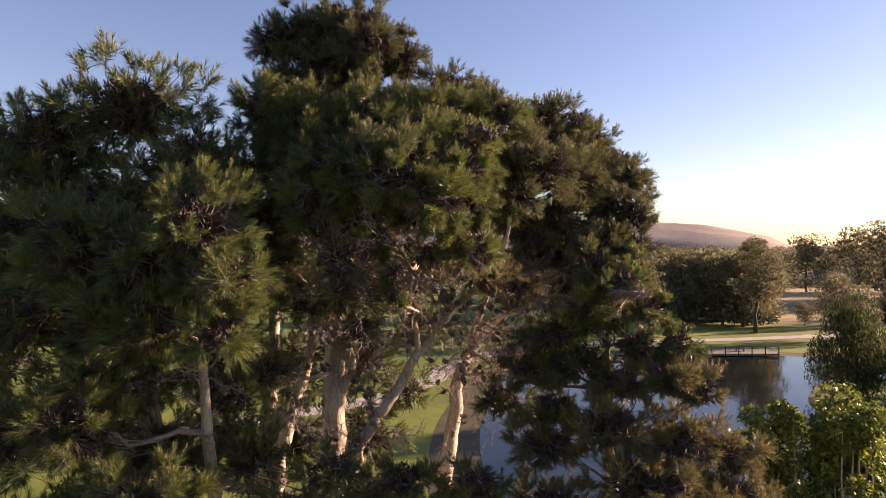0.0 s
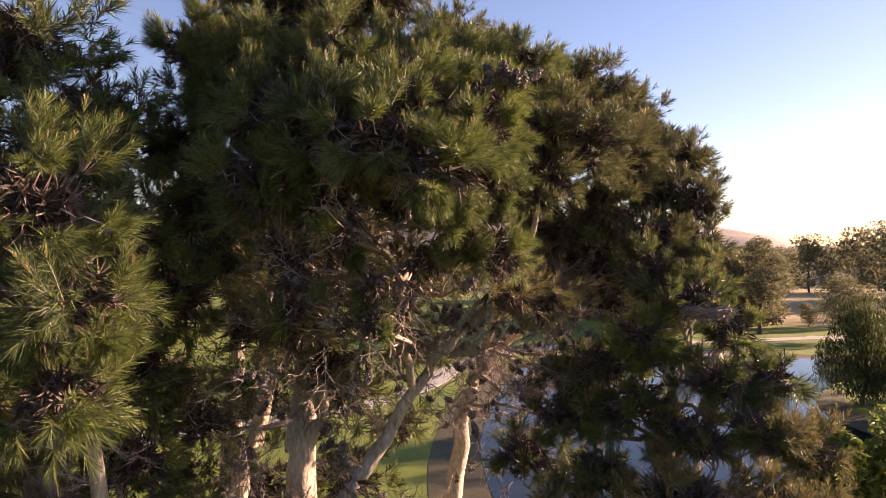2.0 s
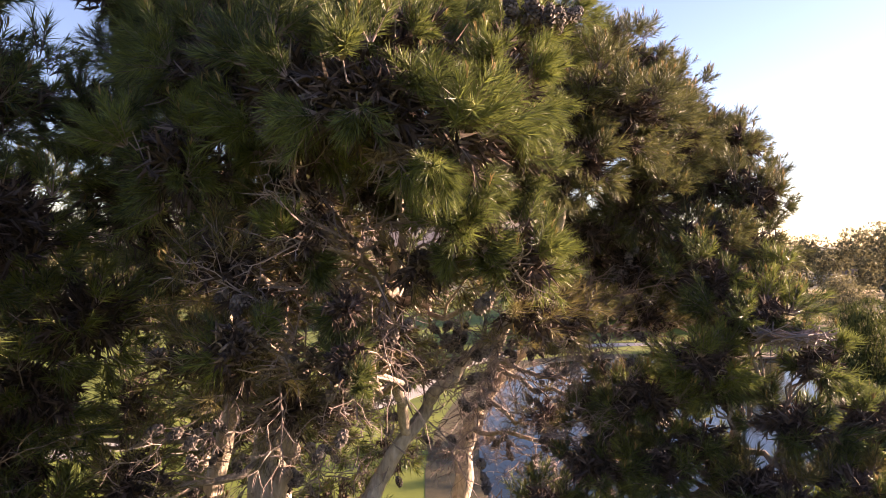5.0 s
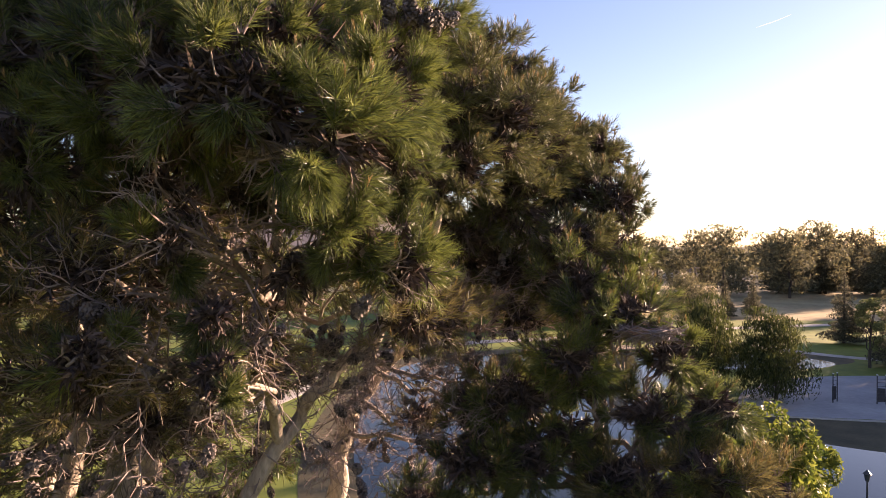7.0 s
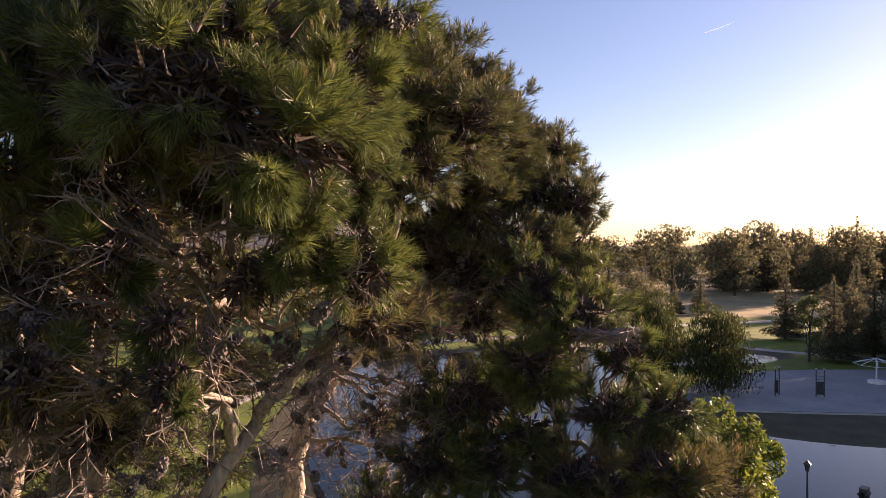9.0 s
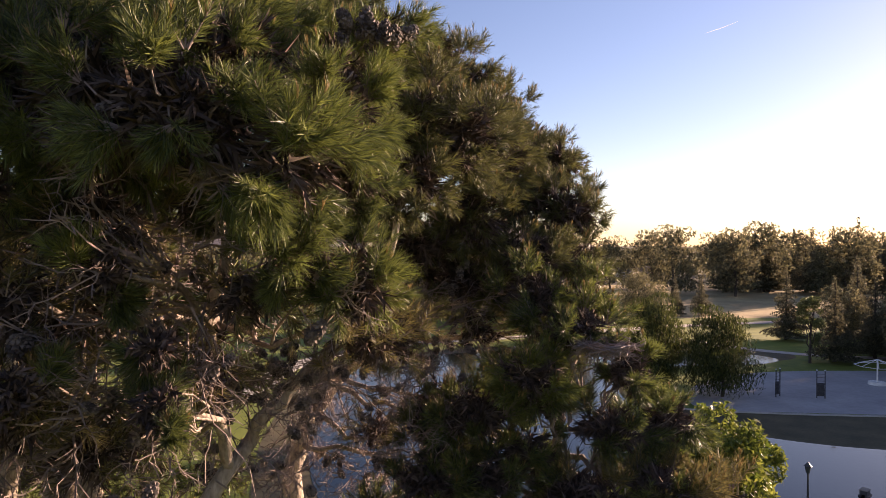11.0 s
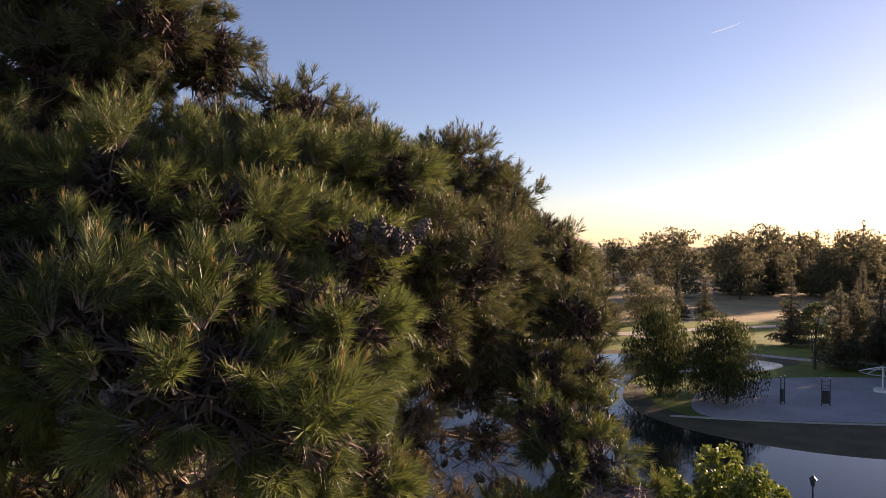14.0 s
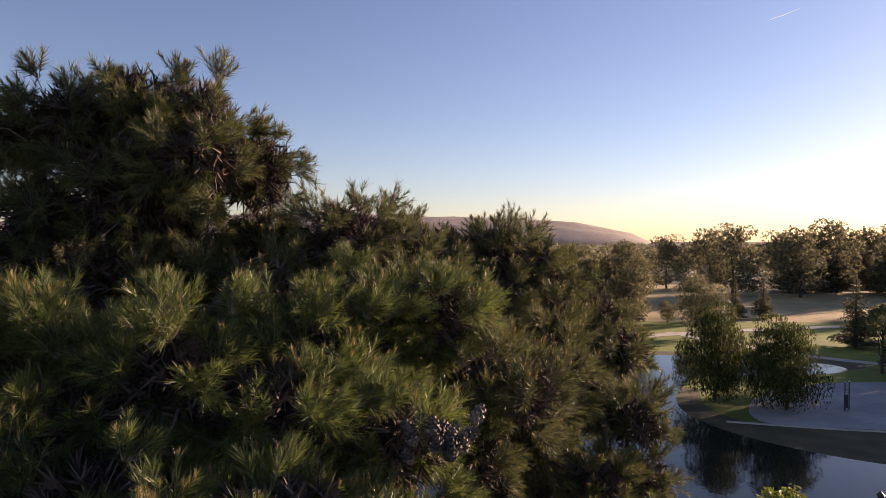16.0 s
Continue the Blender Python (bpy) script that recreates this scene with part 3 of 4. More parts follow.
SHRUB = [(2.25, 6.6, 20.65, 0.3, 0.32, 0.2), (1.9, 6.7, 20.55, 0.3, 0.32, 0.22), (2.6, 6.6, 20.5, 0.3, 0.3, 0.2), (1.7, 6.6, 20.15, 0.5, 0.5, 0.28), (2.4, 6.7, 20.0, 0.5, 0.5, 0.3), (3.0, 7.0, 19.75, 0.42, 0.45, 0.26), (1.1, 6.8, 19.9, 0.42, 0.45, 0.28), (2.1, 6.5, 19.6, 0.65, 0.5, 0.33), (3.0, 6.8, 19.3, 0.55, 0.5, 0.33), (1.1, 6.5, 19.3, 0.6, 0.5, 0.35)]
STEM_S = [(1.9, 7.2, 0, 0.24), (1.9, 7.1, 12, 0.15), (1.9, 6.8, 18.5, 0.07), (1.9, 6.7, 20.1, 0.02)]
needle_tree((1.9, 7.2, 0), "shorter olive pine below the grove", [STEM_S], SHRUB, GROVE, mat=NEEDLE_DRY, **MID)
LEFT = [(-2.3, 6.6, 21.2, 0.45, 0.4, 0.4), (-2.15, 6.4, 20.5, 0.4, 0.35, 0.35), (-2.8, 6.1, 20.9, 0.4, 0.4, 0.4), (-3.6, 5.5, 19.5, 0.5, 0.4, 0.4), (-4.5, 5.8, 19.6, 0.55, 0.45, 0.5), (-4.6, 6.0, 20.6, 0.5, 0.45, 0.45),
        (-3.7, 5.8, 21.3, 0.5, 0.45, 0.5), (-3.8, 5.9, 20.3, 0.5, 0.45, 0.45), (-2.7, 6.4, 22.65, 0.5, 0.5, 0.42), (-3.8, 6.4, 22.6, 0.6, 0.5, 0.45), (-4.9, 6.4, 22.3, 0.55, 0.5, 0.5), (-2.0, 6.6, 21.6, 0.42, 0.42, 0.42),
        (-4.8, 6.5, 21.3, 0.6, 0.5, 0.5)]
LEFT += [(-3.0, 6.3, 23.3, 0.75, 0.6, 0.52), (-3.75, 6.4, 23.1, 0.65, 0.6, 0.5), (-4.5, 6.5, 22.9, 0.6, 0.6, 0.5), (-2.35, 6.3, 22.8, 0.42, 0.5, 0.4), (-3.2, 6.2, 22.3, 0.7, 0.5, 0.5), (-4.2, 6.2, 22.0, 0.7, 0.5, 0.5),
        (-2.3, 6.3, 22.1, 0.5, 0.5, 0.45), (-3.3, 6.3, 21.4, 0.7, 0.5, 0.45), (-1.9, 7.0, 22.3, 0.45, 0.4, 0.5), (-2.5, 6.6, 20.8, 0.55, 0.45, 0.4), (-3.5, 6.4, 20.5, 0.65, 0.5, 0.45), (-2.9, 6.8, 19.8, 0.6, 0.5, 0.4)]
STEM_L = [(-3.3, 7.2, 0, 0.34), (-3.4, 7.1, 12, 0.22), (-3.1, 6.9, 20, 0.12), (-3.2, 6.5, 22.9, 0.03)]
needle_tree((-3.3, 7.2, 0), "dark pine with broad rounded crown", [STEM_L], LEFT, GROVE, bare_zone(STEM_L, 19.0, 22, 20), gap=0.23, shoots=10, needles=32, width=0.006, length=0.1, fill=0.7)
NEAR_LEFT = [(-1.74, 4.62, 22.15, 0.4, 0.32, 0.34), (-1.6, 4.58, 21.75, 0.38, 0.32, 0.3), (-2.2, 4.9, 21.9, 0.45, 0.42, 0.4), (-1.52, 4.45, 21.4, 0.3, 0.26, 0.2),
             (-2.6, 5.1, 21.4, 0.5, 0.42, 0.4), (-2.15, 4.85, 21.4, 0.4, 0.36, 0.3), (-2.9, 5.2, 22.0, 0.45, 0.45, 0.42), (-2.3, 5.0, 20.0, 0.5, 0.4, 0.3), (-3.0, 5.2, 20.5, 0.5, 0.4, 0.4)]
STEM_N = [(-2.2, 6.6, 0, 0.26), (-2.3, 6.6, 12, 0.17), (-2.25, 6.5, 19.3, 0.075), (-2.2, 5.7, 21.4, 0.025)]
STEM_M = [(-2.28, 6.6, 13, 0.12), (-2.1, 7.9, 18.8, 0.1), (-1.92, 8.0, 19.72, 0.085), (-1.57, 7.8, 20.8, 0.06), (-1.5, 7.6, 21.7, 0.025)]
needle_tree((-2.2, 6.6, 0), "slender pine with long soft sprays", [STEM_N, STEM_M], NEAR_LEFT, GROVE,
            bare_zone(STEM_N, 18.2, 21.3, 18) + bare_zone(STEM_M, 18.8, 21.4, 24) + thicket((-2.6, 6.2, 19.6), (0.9, 0.4, 0.8), 44))
UNDER = [(-1.9, 6.5, 19.85, 0.42, 0.4, 0.28), (-2.7, 6.2, 19.8, 0.5, 0.4, 0.35), (-1.5, 6.0, 19.45, 0.45, 0.4, 0.3), (-3.4, 6.0, 19.5, 0.5, 0.4, 0.35), (-1.0, 5.7, 20.0, 0.35, 0.3, 0.24), (-0.35, 5.9, 19.85, 0.4, 0.3, 0.24), (0.3, 6.0, 19.75, 0.4, 0.3, 0.24), (-0.7, 5.9, 19.5, 0.5, 0.35, 0.3), (0.2, 6.2, 19.3, 0.55, 0.4, 0.3)]
STEM_U = [(-0.4, 6.6, 0, 0.2), (-0.4, 6.5, 12, 0.13), (-0.4, 6.2, 18.5, 0.06), (-0.4, 6.0, 19.9, 0.02)]
needle_tree((-0.4, 6.6, 0), "short green pine under the big crowns", [STEM_U], UNDER, GROVE, bare_zone(STEM_U, 17.5, 19.8, 8), **MID)
BACK = [(x, 10.0 + 0.3 * math.sin(3.1 * x), z, 0.72, 0.5, 0.68) for z in (19.0, 20.2, 21.4, 22.3) for x in (-7.9, -6.75, -5.6, -4.5, -3.4, -2.3, -1.25)]
BACK += [(-0.6, 10.9, 19.5, 0.45, 0.4, 0.45), (-1.2, 10.2, 18.2, 0.6, 0.4, 0.5), (-0.4, 10.2, 20.7, 0.5, 0.4, 0.4), (-0.3, 10.2, 21.6, 0.6, 0.5, 0.5), (0.6, 10.9, 21.7, 0.55, 0.5, 0.5)]
STEM_K = [(-3.0, 10.8, 0, 0.32), (-3.0, 10.7, 12, 0.22), (-2.8, 10.4, 19, 0.14), (-2.6, 10.2, 22, 0.04)]
needle_tree((-3.0, 10.8, 0), "dense dark pine at the back of the grove", [STEM_K], BACK, GROVE, gap=0.3, shoots=8, needles=22, width=0.012, length=0.14, fill=0.3, reach=0.28)


# ---- cones ----
def cone_mesh():
    """A scaly pine cone, 8 cm long, hanging from its base at the origin."""
    vs, fs = [], []
    for k in range(6):
        s = (k + 0.5) / 6
        r, z = 0.024 * math.sin(math.pi * (0.12 + 0.8 * s)) ** 0.8, -0.08 * s
        for j in range(6):
            b = 2 * math.pi * (j + 0.5 * (k % 2)) / 6
            w = 2 * math.pi / 6 * 0.52
            i = len(vs)
            for bb, q, dz in ((b - w, 0.55, 0.009), (b + w, 0.55, 0.009), (b + w * 0.7, 1.12, -0.006), (b - w * 0.7, 1.12, -0.006), (b, 1.2, 0.004)):
                vs.append((q * r * math.cos(bb), q * r * math.sin(bb), z + dz))
            fs += [(i, i + 1, i + 4), (i + 1, i + 2, i + 4), (i + 2, i + 3, i + 4), (i + 3, i, i + 4)]
    return mesh_of("cone", vs, fs, CONE)


CONE_MESH = cone_mesh()


def hang_cones(tree, count, spread=1.0):
    """Cones in small bunches at the forks of the tree's leafless branches and limbs."""
    spots = [o for o in tree.children if o.name.startswith("bare_branch") or (o.name.startswith("limb") and rng.random() < 0.5)]
    made = 0
    while made < count and spots:
        o = spots[rng.integers(len(spots))]
        co = o.data.vertices[int(rng.integers(len(o.data.vertices)))].co
        for _ in range(int(rng.integers(1, 4))):
            p = co + Vector(rng.normal(0, 0.03, 3))
            c = part_mesh("cone", CONE_MESH, tree)
            sc = rng.uniform(0.75, 1.25)
            c.matrix_basis = pose(*p, rng.uniform(-70, 70), rng.uniform(-70, 70), rng.uniform(0, 360)) @ Matrix.Scale(sc, 4)
            made += 1


def cone_bunch(tree, at, size, count):
    for _ in range(count):
        p = Vector(at) - tree.location + Vector(rng.normal(0, 1, 3) * np.array(size))
        c = part_mesh("cone", CONE_MESH, tree)
        c.matrix_basis = pose(*p, rng.uniform(100, 260), rng.uniform(-40, 40), rng.uniform(0, 360)) @ Matrix.Scale(rng.uniform(0.9, 1.3), 4)


for o in [o for o in scene.objects if o.name.startswith("pine_tree")]:
    n = {"big green": 250, "slender p": 90, "pine with": 150, "lower pin": 30, "dark pine": 25, "tallest p": 25}.get(o["label"][:9], 0)
    hang_cones(o, n)
    if o["label"].startswith("big green"):
        cone_bunch(o, (0.36, 5.95, 22.98), (0.10, 0.08, 0.03), 22)


# ---- nests ----
def bird_nest(x, y, z, r):
    """A shallow bowl of loosely laid sticks; the middle is hollow."""
    nest = thing("bird_nest", (x, y, z), "empty shallow nest of loose dark twigs in a pine", "nest", "nests in the pines")
    paths = []
    for _ in range(170):
        b, q, h = rng.uniform(0, 2 * math.pi), rng.uniform(0.35, 1.0), rng.uniform(-0.5, 0.5)
        p = np.array([q * r * math.cos(b), q * r * math.sin(b), (q - 0.75) * r * 0.5 + 0.12 * r * h])
        d = unit(np.array([-math.sin(b), math.cos(b), 0]) + rng.normal(0, 0.45, 3) * [1, 1, 0.5]) * r * rng.uniform(0.35, 0.8)
        paths.append((bent(p - d, p + d, 4, 0, 0.03), (0.0035, 0.004, 0.0035, 0.002)))
    for _ in range(26):
        b = rng.uniform(0, 2 * math.pi)
        p = np.array([0.85 * r * math.cos(b), 0.85 * r * math.sin(b), -0.02])
        paths.append((bent(p, p * rng.uniform(1.2, 1.6) + [0, 0, rng.uniform(-0.14, 0.05)], 4, 0, 0.03), (0.003, 0.003, 0.002, 0.0015)))
    v, f = tubes(paths, 4)
    stuff(part_mesh("stick_bowl", mesh_of("stick_bowl", v, f, TWIG), nest))
    return nest


bird_nest(1.92, 6.72, 21.5, 0.17)
bird_nest(-0.16, 5.52, 22.34, 0.15)


# ---- park trees ----
def leaf_cloud(lobes, count, size, hang=0.0):
    """Many small leaf faces over the shells of rounded lobes: corners and triangles."""
    vs = []
    area = np.array([np.prod(l[3:]) ** (2 / 3) for l in lobes])
    for l, n in zip(lobes, (count * area / area.sum()).astype(int)):
        d = ball_points(n)
        p = np.array(l[:3]) + d * np.array(l[3:]) * rng.uniform(0.7, 1.05, (n, 1))
        if hang:
            p[:, 2] -= hang * rng.random(n) ** 2 * (d[:, 2] < 0.2)
        e1 = ball_points(n) * size * rng.uniform(0.6, 1.3, (n, 1))
        e2 = np.cross(unit(e1), ball_points(n)) * size * 0.9
        if hang:
            e1[:, 2] -= size
        vs.append(np.stack([p - e1 * 0.6, p + e2 * 0.6, p + e1 * 0.6], 1).reshape(-1, 3))
    v = np.concatenate(vs)
    return v, np.arange(len(v)).reshape(-1, 3)


def park_tree(kind, h, w, seed, leaf, group, label, thin=1.0, bole=None):
    """A park tree of height h and width w, built at the origin; moved and copied later."""
    global rng
    keep, rng = rng, np.random.default_rng(seed)
    tree = thing("park_tree", (0, 0, 0), label, "tree", group)
    clear = {"round": 0.12, "tall": 0.2, "willow": 0.12, "conifer": 0.06}[kind] * h
    clear = clear if bole is None else bole * h
    lobes = []
    if kind == "conifer":
        for k in range(16):
            s = k / 15
            z = clear + s * (h - clear)
            r = 0.5 * w * (1 - s) ** 1.05 + 0.02 * w
            for _ in range(max(2, int(7 * (1 - s)))):
                b = rng.uniform(0, 2 * np.pi)
                q = rng.uniform(0.2, 0.7)
                lobes.append((q * r * math.cos(b), q * r * math.sin(b), z - 0.03 * h * q, 0.52 * r + 0.02 * w, 0.52 * r + 0.02 * w, 0.04 * h))
    else:
        for _ in range({"round": 46, "willow": 46, "tall": 30}[kind]):
            b, q, s = rng.uniform(0, 2 * np.pi), rng.random() ** 0.5, rng.random()
            env = math.sin(math.pi * (0.15 + 0.8 * s)) ** (0.45 if kind != "tall" else 0.8)
            r = 0.5 * w * env
            lobes.append((q * r * 0.78 * math.cos(b), q * r * 0.78 * math.sin(b), clear + (0.08 + 0.86 * s) * (h - clear),
                          *(w * rng.uniform(0.09, 0.2) * np.array([1, 1, 0.75]))))
    n = {"round": 7500, "tall": 6500, "willow": 10000, "conifer": 8000}[kind]
    v, f = leaf_cloud(lobes, int(n * thin), 0.032 * (h + w) / 2 * 1.1 / thin ** 0.5, 0.22 * h if kind == "willow" else 0)
    v[:, 2] = np.maximum(v[:, 2], 0.05 * h)
    part_mesh("crown", mesh_of("crown", v, f, leaf), tree)
    top = h * (0.95 if kind == "conifer" else 0.72)
    line = bent((0, 0, -0.3), (0.02 * w, 0.0, top), 10, 0, 0.04 * h if kind != "conifer" else 0.0)
    v, f = tubes([(line, np.linspace(0.022 * h, 0.004 * h, 10))], 9)
    part_mesh("trunk", mesh_of("trunk", v, f, DARK_BARK, True), tree)
    if kind != "conifer":
        for l in lobes[::3 if bole is None else 16]:
            k = rng.integers(2, 7)
            v, f = tubes([(bent(line[k], l[:3], 7, 0, 0.04 * h), np.linspace(0.009 * h, 0.002 * h, 7))], 6)
            part_mesh("limb", mesh_of("limb", v, f, DARK_BARK, True), tree)
    rng = keep
    return tree


def plant(proto, x, y, s=1.0, turn=0.0, first=False):
    m = pose(x, y, float(bowl(np.float64(x), np.float64(y))), 0, 0, turn)
    if first:
        proto.matrix_basis = m @ Matrix.Scale(s, 4)
        return proto
    return copy_thing(proto, m @ Matrix.Scale(s / proto.scale.x, 4))


willow = park_tree("willow", 17.5, 17.5, 11, WILLOW, "willows by the pond", "dark weeping willow drooping over the pond bank", 1.8)
plant(willow, 57.5, 91, 0.8, 0, True)
plant(willow, 64, 84, 0.73, 130)
tall = park_tree("tall", 24, 15, 12, FAR_LEAF, "park trees", "tall airy park tree with dark open crown", 1.3, 0.3)
plant(tall, 78, 162, 1.0, 0, True)
oak = park_tree("round", 15, 15, 13, FAR_LEAF, "park trees", "rounded leafy park tree with sunlit yellow green top")
plant(oak, 92, 150, 1.0, 0, True)
cedar = park_tree("conifer", 17, 10, 14, CONIFER, "park conifers", "dark conical conifer on the lawn", 1.0)
plant(cedar, 118, 130, 1.0, 0, True)
# the rightmost conifers are unseen, added towards the sun to shade the playground
for x, y, s, b in ((137, 128, 1.15, 60), (145, 122, 1.25, 200), (158, 118, 1.1, 310), (124, 182, 0.72, 20), (133, 181, 0.75, 100), (172, 128, 1.2, 160), (150, 100, 1.2, 70), (165, 96, 1.3, 10), (152, 84, 1.1, 250), (160, 132, 1.3, 33), (178, 112, 1.4, 75), (128, 108, 1.0, 15), (139, 112, 1.15, 95), (188, 124, 1.3, 5), (196, 140, 1.4, 44), (166, 142, 1.2, 290), (183, 150, 1.3, 120), (150, 140, 1.1, 222), (205, 118, 1.3, 199)):
    plant(cedar, x, y, s, b)
# the last three oaks are likewise unseen shade casters
for x, y, s, b in ((126, 122, 0.85, 50), (105, 172, 0.5, 90), (98, 176, 0.42, 10), (88, 178, 0.4, 170), (150, 112, 0.8, 240), (143, 93, 1.2, 11), (158, 107, 1.3, 77), (171, 103, 1.3, 140)):
    plant(oak, x, y, s, b)
tall2 = park_tree("tall", 24, 15, 15, FAR_LEAF, "woods behind the park", "tall dark tree at the edge of the meadow", 0.7, 0.06)
oak2 = park_tree("round", 15, 15, 16, FAR_LEAF, "woods behind the park", "broad leafy tree at the edge of the meadow", 0.5, 0.02)
cedar2 = park_tree("conifer", 17, 9, 17, CONIFER, "woods behind the park", "dark pointed conifer at the edge of the meadow", 0.9)
fieldside = np.random.default_rng(21)
# woods behind the lawn and round the meadow
for k in range(40):
    az = math.radians(fieldside.uniform(10, 26))
    d = fieldside.uniform(190, 300)
    plant((tall2, oak2, oak2)[k % 3], d * math.sin(az), d * math.cos(az), fieldside.uniform(0.7, 1.0) * (1 if k % 3 == 0 else 1.3), fieldside.uniform(0, 360), k < 2)
for k in range(46):
    az = math.radians(37.5 + 34 * (k + fieldside.uniform(0, 1)) / 46)
    d = fieldside.uniform(310, 420)
    p = (oak2, cedar2, oak2, cedar2)[k % 4]
    s = {0: 2.0, 1: 1.85, 2: 1.7, 3: 1.75}[k % 4] * fieldside.uniform(0.85, 1.12)
    plant(p, d * math.sin(az), d * math.cos(az), s, fieldside.uniform(0, 360), k == 1)
for x, y, s, b in ((212.6, 265, 1.69, 15), (229.5, 260.5, 1.73, 80), (246.5, 256, 1.5, 140), (257.5, 253, 1.73, 210), (271.6, 249, 1.42, 290)):
    plant(cedar2, x, y, s, b)
plant(oak2, 178, 262, 2.0, 40)
plant(oak2, 192, 300, 1.9, 140)
plant(oak2, 168, 300, 1.7, 240)
for k in range(26):
    az = math.radians(13 + 12 * k / 26 + fieldside.uniform(-0.3, 0.3))
    d = fieldside.uniform(192, 215)
    plant(oak2, d * math.sin(az), d * math.cos(az), fieldside.uniform(0.3, 0.6), fieldside.uniform(0, 360))
# trees on the sunny side of the playground
slim = park_tree("conifer", 18.5, 6.5, 18, CONIFER, "park conifers", "slim dark conifer beside the playground")
plant(slim, 122, 99, 1.1, 30, True)
for x, y, s, b in ((104.5, 103.4, 0.95, 12), (115, 104, 0.95, 200)):
    plant(cedar, x, y, s, b)
light = park_tree("tall", 13, 6, 19, PALE_LEAF, "park trees", "slender light green leafy tree beside the playground", 1.0)
plant(light, 98.6, 103.2, 1.0, 0, True)
# oaks added out of view to throw shade on playground and bank
for x, y, s in ((113, 78, 1.2), (105, 67, 1.1), (126, 88, 1.2), (119, 66, 1.25), (136, 97, 1.2), (101, 56, 1.1), (130, 74, 1.3), (109, 88, 1.1), (101, 73, 1.0), (123, 79, 1.3), (117, 95, 1.2), (128, 101, 1.3)):
    plant(oak2, x, y, s, 37 * x)


# far woods out to the hills: one object of many rounded crowns
def far_woods():
    g = np.random.default_rng(31)
    global rng
    keep, rng = rng, g
    lobes = []
    for _ in range(3400):
        az, d = math.radians(g.uniform(-45, 75)), 430 * (2000 / 430) ** g.random()
        x, y = d * math.sin(az), d * math.cos(az)
        h, w = g.uniform(12, 21), g.uniform(9, 16)
        z = float(bowl(np.float64(x), np.float64(y)))
        for _ in range(2):
            lobes.append((x + g.normal(0, 0.2) * w, y, z + h * g.uniform(0.3, 0.75), 0.36 * w, 0.36 * w, h * 0.25))
    v, f = leaf_cloud(lobes, 80000, 4.0)
    rng = keep
    tagged(new("far_woods", mesh_of("far_woods", v, f, FAR_LEAF)), "distant hazy belt of trees before the hills", "woods", kind="stuff")


far_woods()


# bright leafy trees on the near bank
def bank_tree(x, y, top, w, seed):
    global rng
    keep, rng = rng, np.random.default_rng(seed)
    tree = thing("poplar_tree", (x, y, 0), "young leafy tree with olive green leaves", "tree", "leafy trees on the near bank")
    lobes = []
    for k in range(64):
        s, b = rng.random(), rng.uniform(0, 2 * np.pi)
        r = 0.5 * w * (1.05 - 0.65 * s) * rng.uniform(0.5, 1.1)
        tall = w * rng.uniform(0.10, 0.24)
        lobes.append((r * math.cos(b), r * math.sin(b), top * (0.54 + 0.44 * s ** 0.8) - tall + rng.uniform(-0.5, 0.1), w * rng.uniform(0.07, 0.12), w * rng.uniform(0.07, 0.12), tall * 0.75))
    v, f = leaf_cloud(lobes, 15000, 0.14)
    part_mesh("crown", mesh_of("crown", v, f, LEAF), tree)
    line = bent((0, 0, -0.2), (0.1, 0, top * 0.9), 9, 0, 0.2)
    v, f = tubes([(line, np.linspace(0.17, 0.02, 9))], 9)
    part_mesh("trunk", mesh_of("trunk", v, f, BARK, True), tree, "pale smooth trunk")
    for l in lobes[::2]:
        v, f = tubes([(bent(line[rng.integers(4, 8)], l[:3], 6, 0, 0.1), np.linspace(0.05, 0.012, 6))], 5)
        part_mesh("limb", mesh_of("limb", v, f, BARK, True), tree)
    rng = keep
    return tree


bank_tree(9.2, 14.7, 19.35, 3.0, 41)
bank_tree(7.1, 15.3, 18.9, 2.8, 42)
bank_tree(10.5, 15.4, 18.3, 2.6, 43)
bank_tree(8.15, 15.0, 19.3, 2.9, 44)


# ---- small things in the park ----
def box(bm, x0, x1, y0, y1, z0, z1):
    m = Matrix.Translation(((x0 + x1) / 2, (y0 + y1) / 2, (z0 + z1) / 2)) @ Matrix.Diagonal((x1 - x0, y1 - y0, z1 - z0, 1))
    return bmesh.ops.create_cube(bm, size=1, matrix=m)


def block(name, dims, mat, parent, label="", bevel=0.01):
    bm = bmesh.new()
    box(bm, *dims)
    bmesh.ops.bevel(bm, geom=bm.edges[:], offset=bevel, segments=1, affect="EDGES")
    return part(name, bm, mat, parent, label)


def rod(name, p, q, r0, r1, mat, parent, label="", sides=8):
    v, f = tubes([(np.stack([np.array(p, float), (np.array(p) + np.array(q)) / 2.0, np.array(q, float)]), (r0, (r0 + r1) / 2, r1))], sides)
    return part_mesh(name, mesh_of(name, v, f, mat, True), parent, label)


# viewing deck on the far shore
deck = thing("viewing_deck", (50, 127, 0), "weathered wooden viewing deck with railing at the pond", "deck")
for k in range(40):
    block("board", (k * 0.4, k * 0.4 + 0.38, 0, 5, 0.55, 0.62), DECK, deck, bevel=0.005)
block("beam", (0, 16, 0.15, 0.4, 0.2, 0.55), DECK, deck)
block("beam", (0, 16, 4.6, 4.85, 0.2, 0.55), DECK, deck)
for k in range(7):
    block("post", (k * 2.62, k * 2.62 + 0.16, 0.02, 0.18, -0.5, 2.0), DARK_METAL, deck)
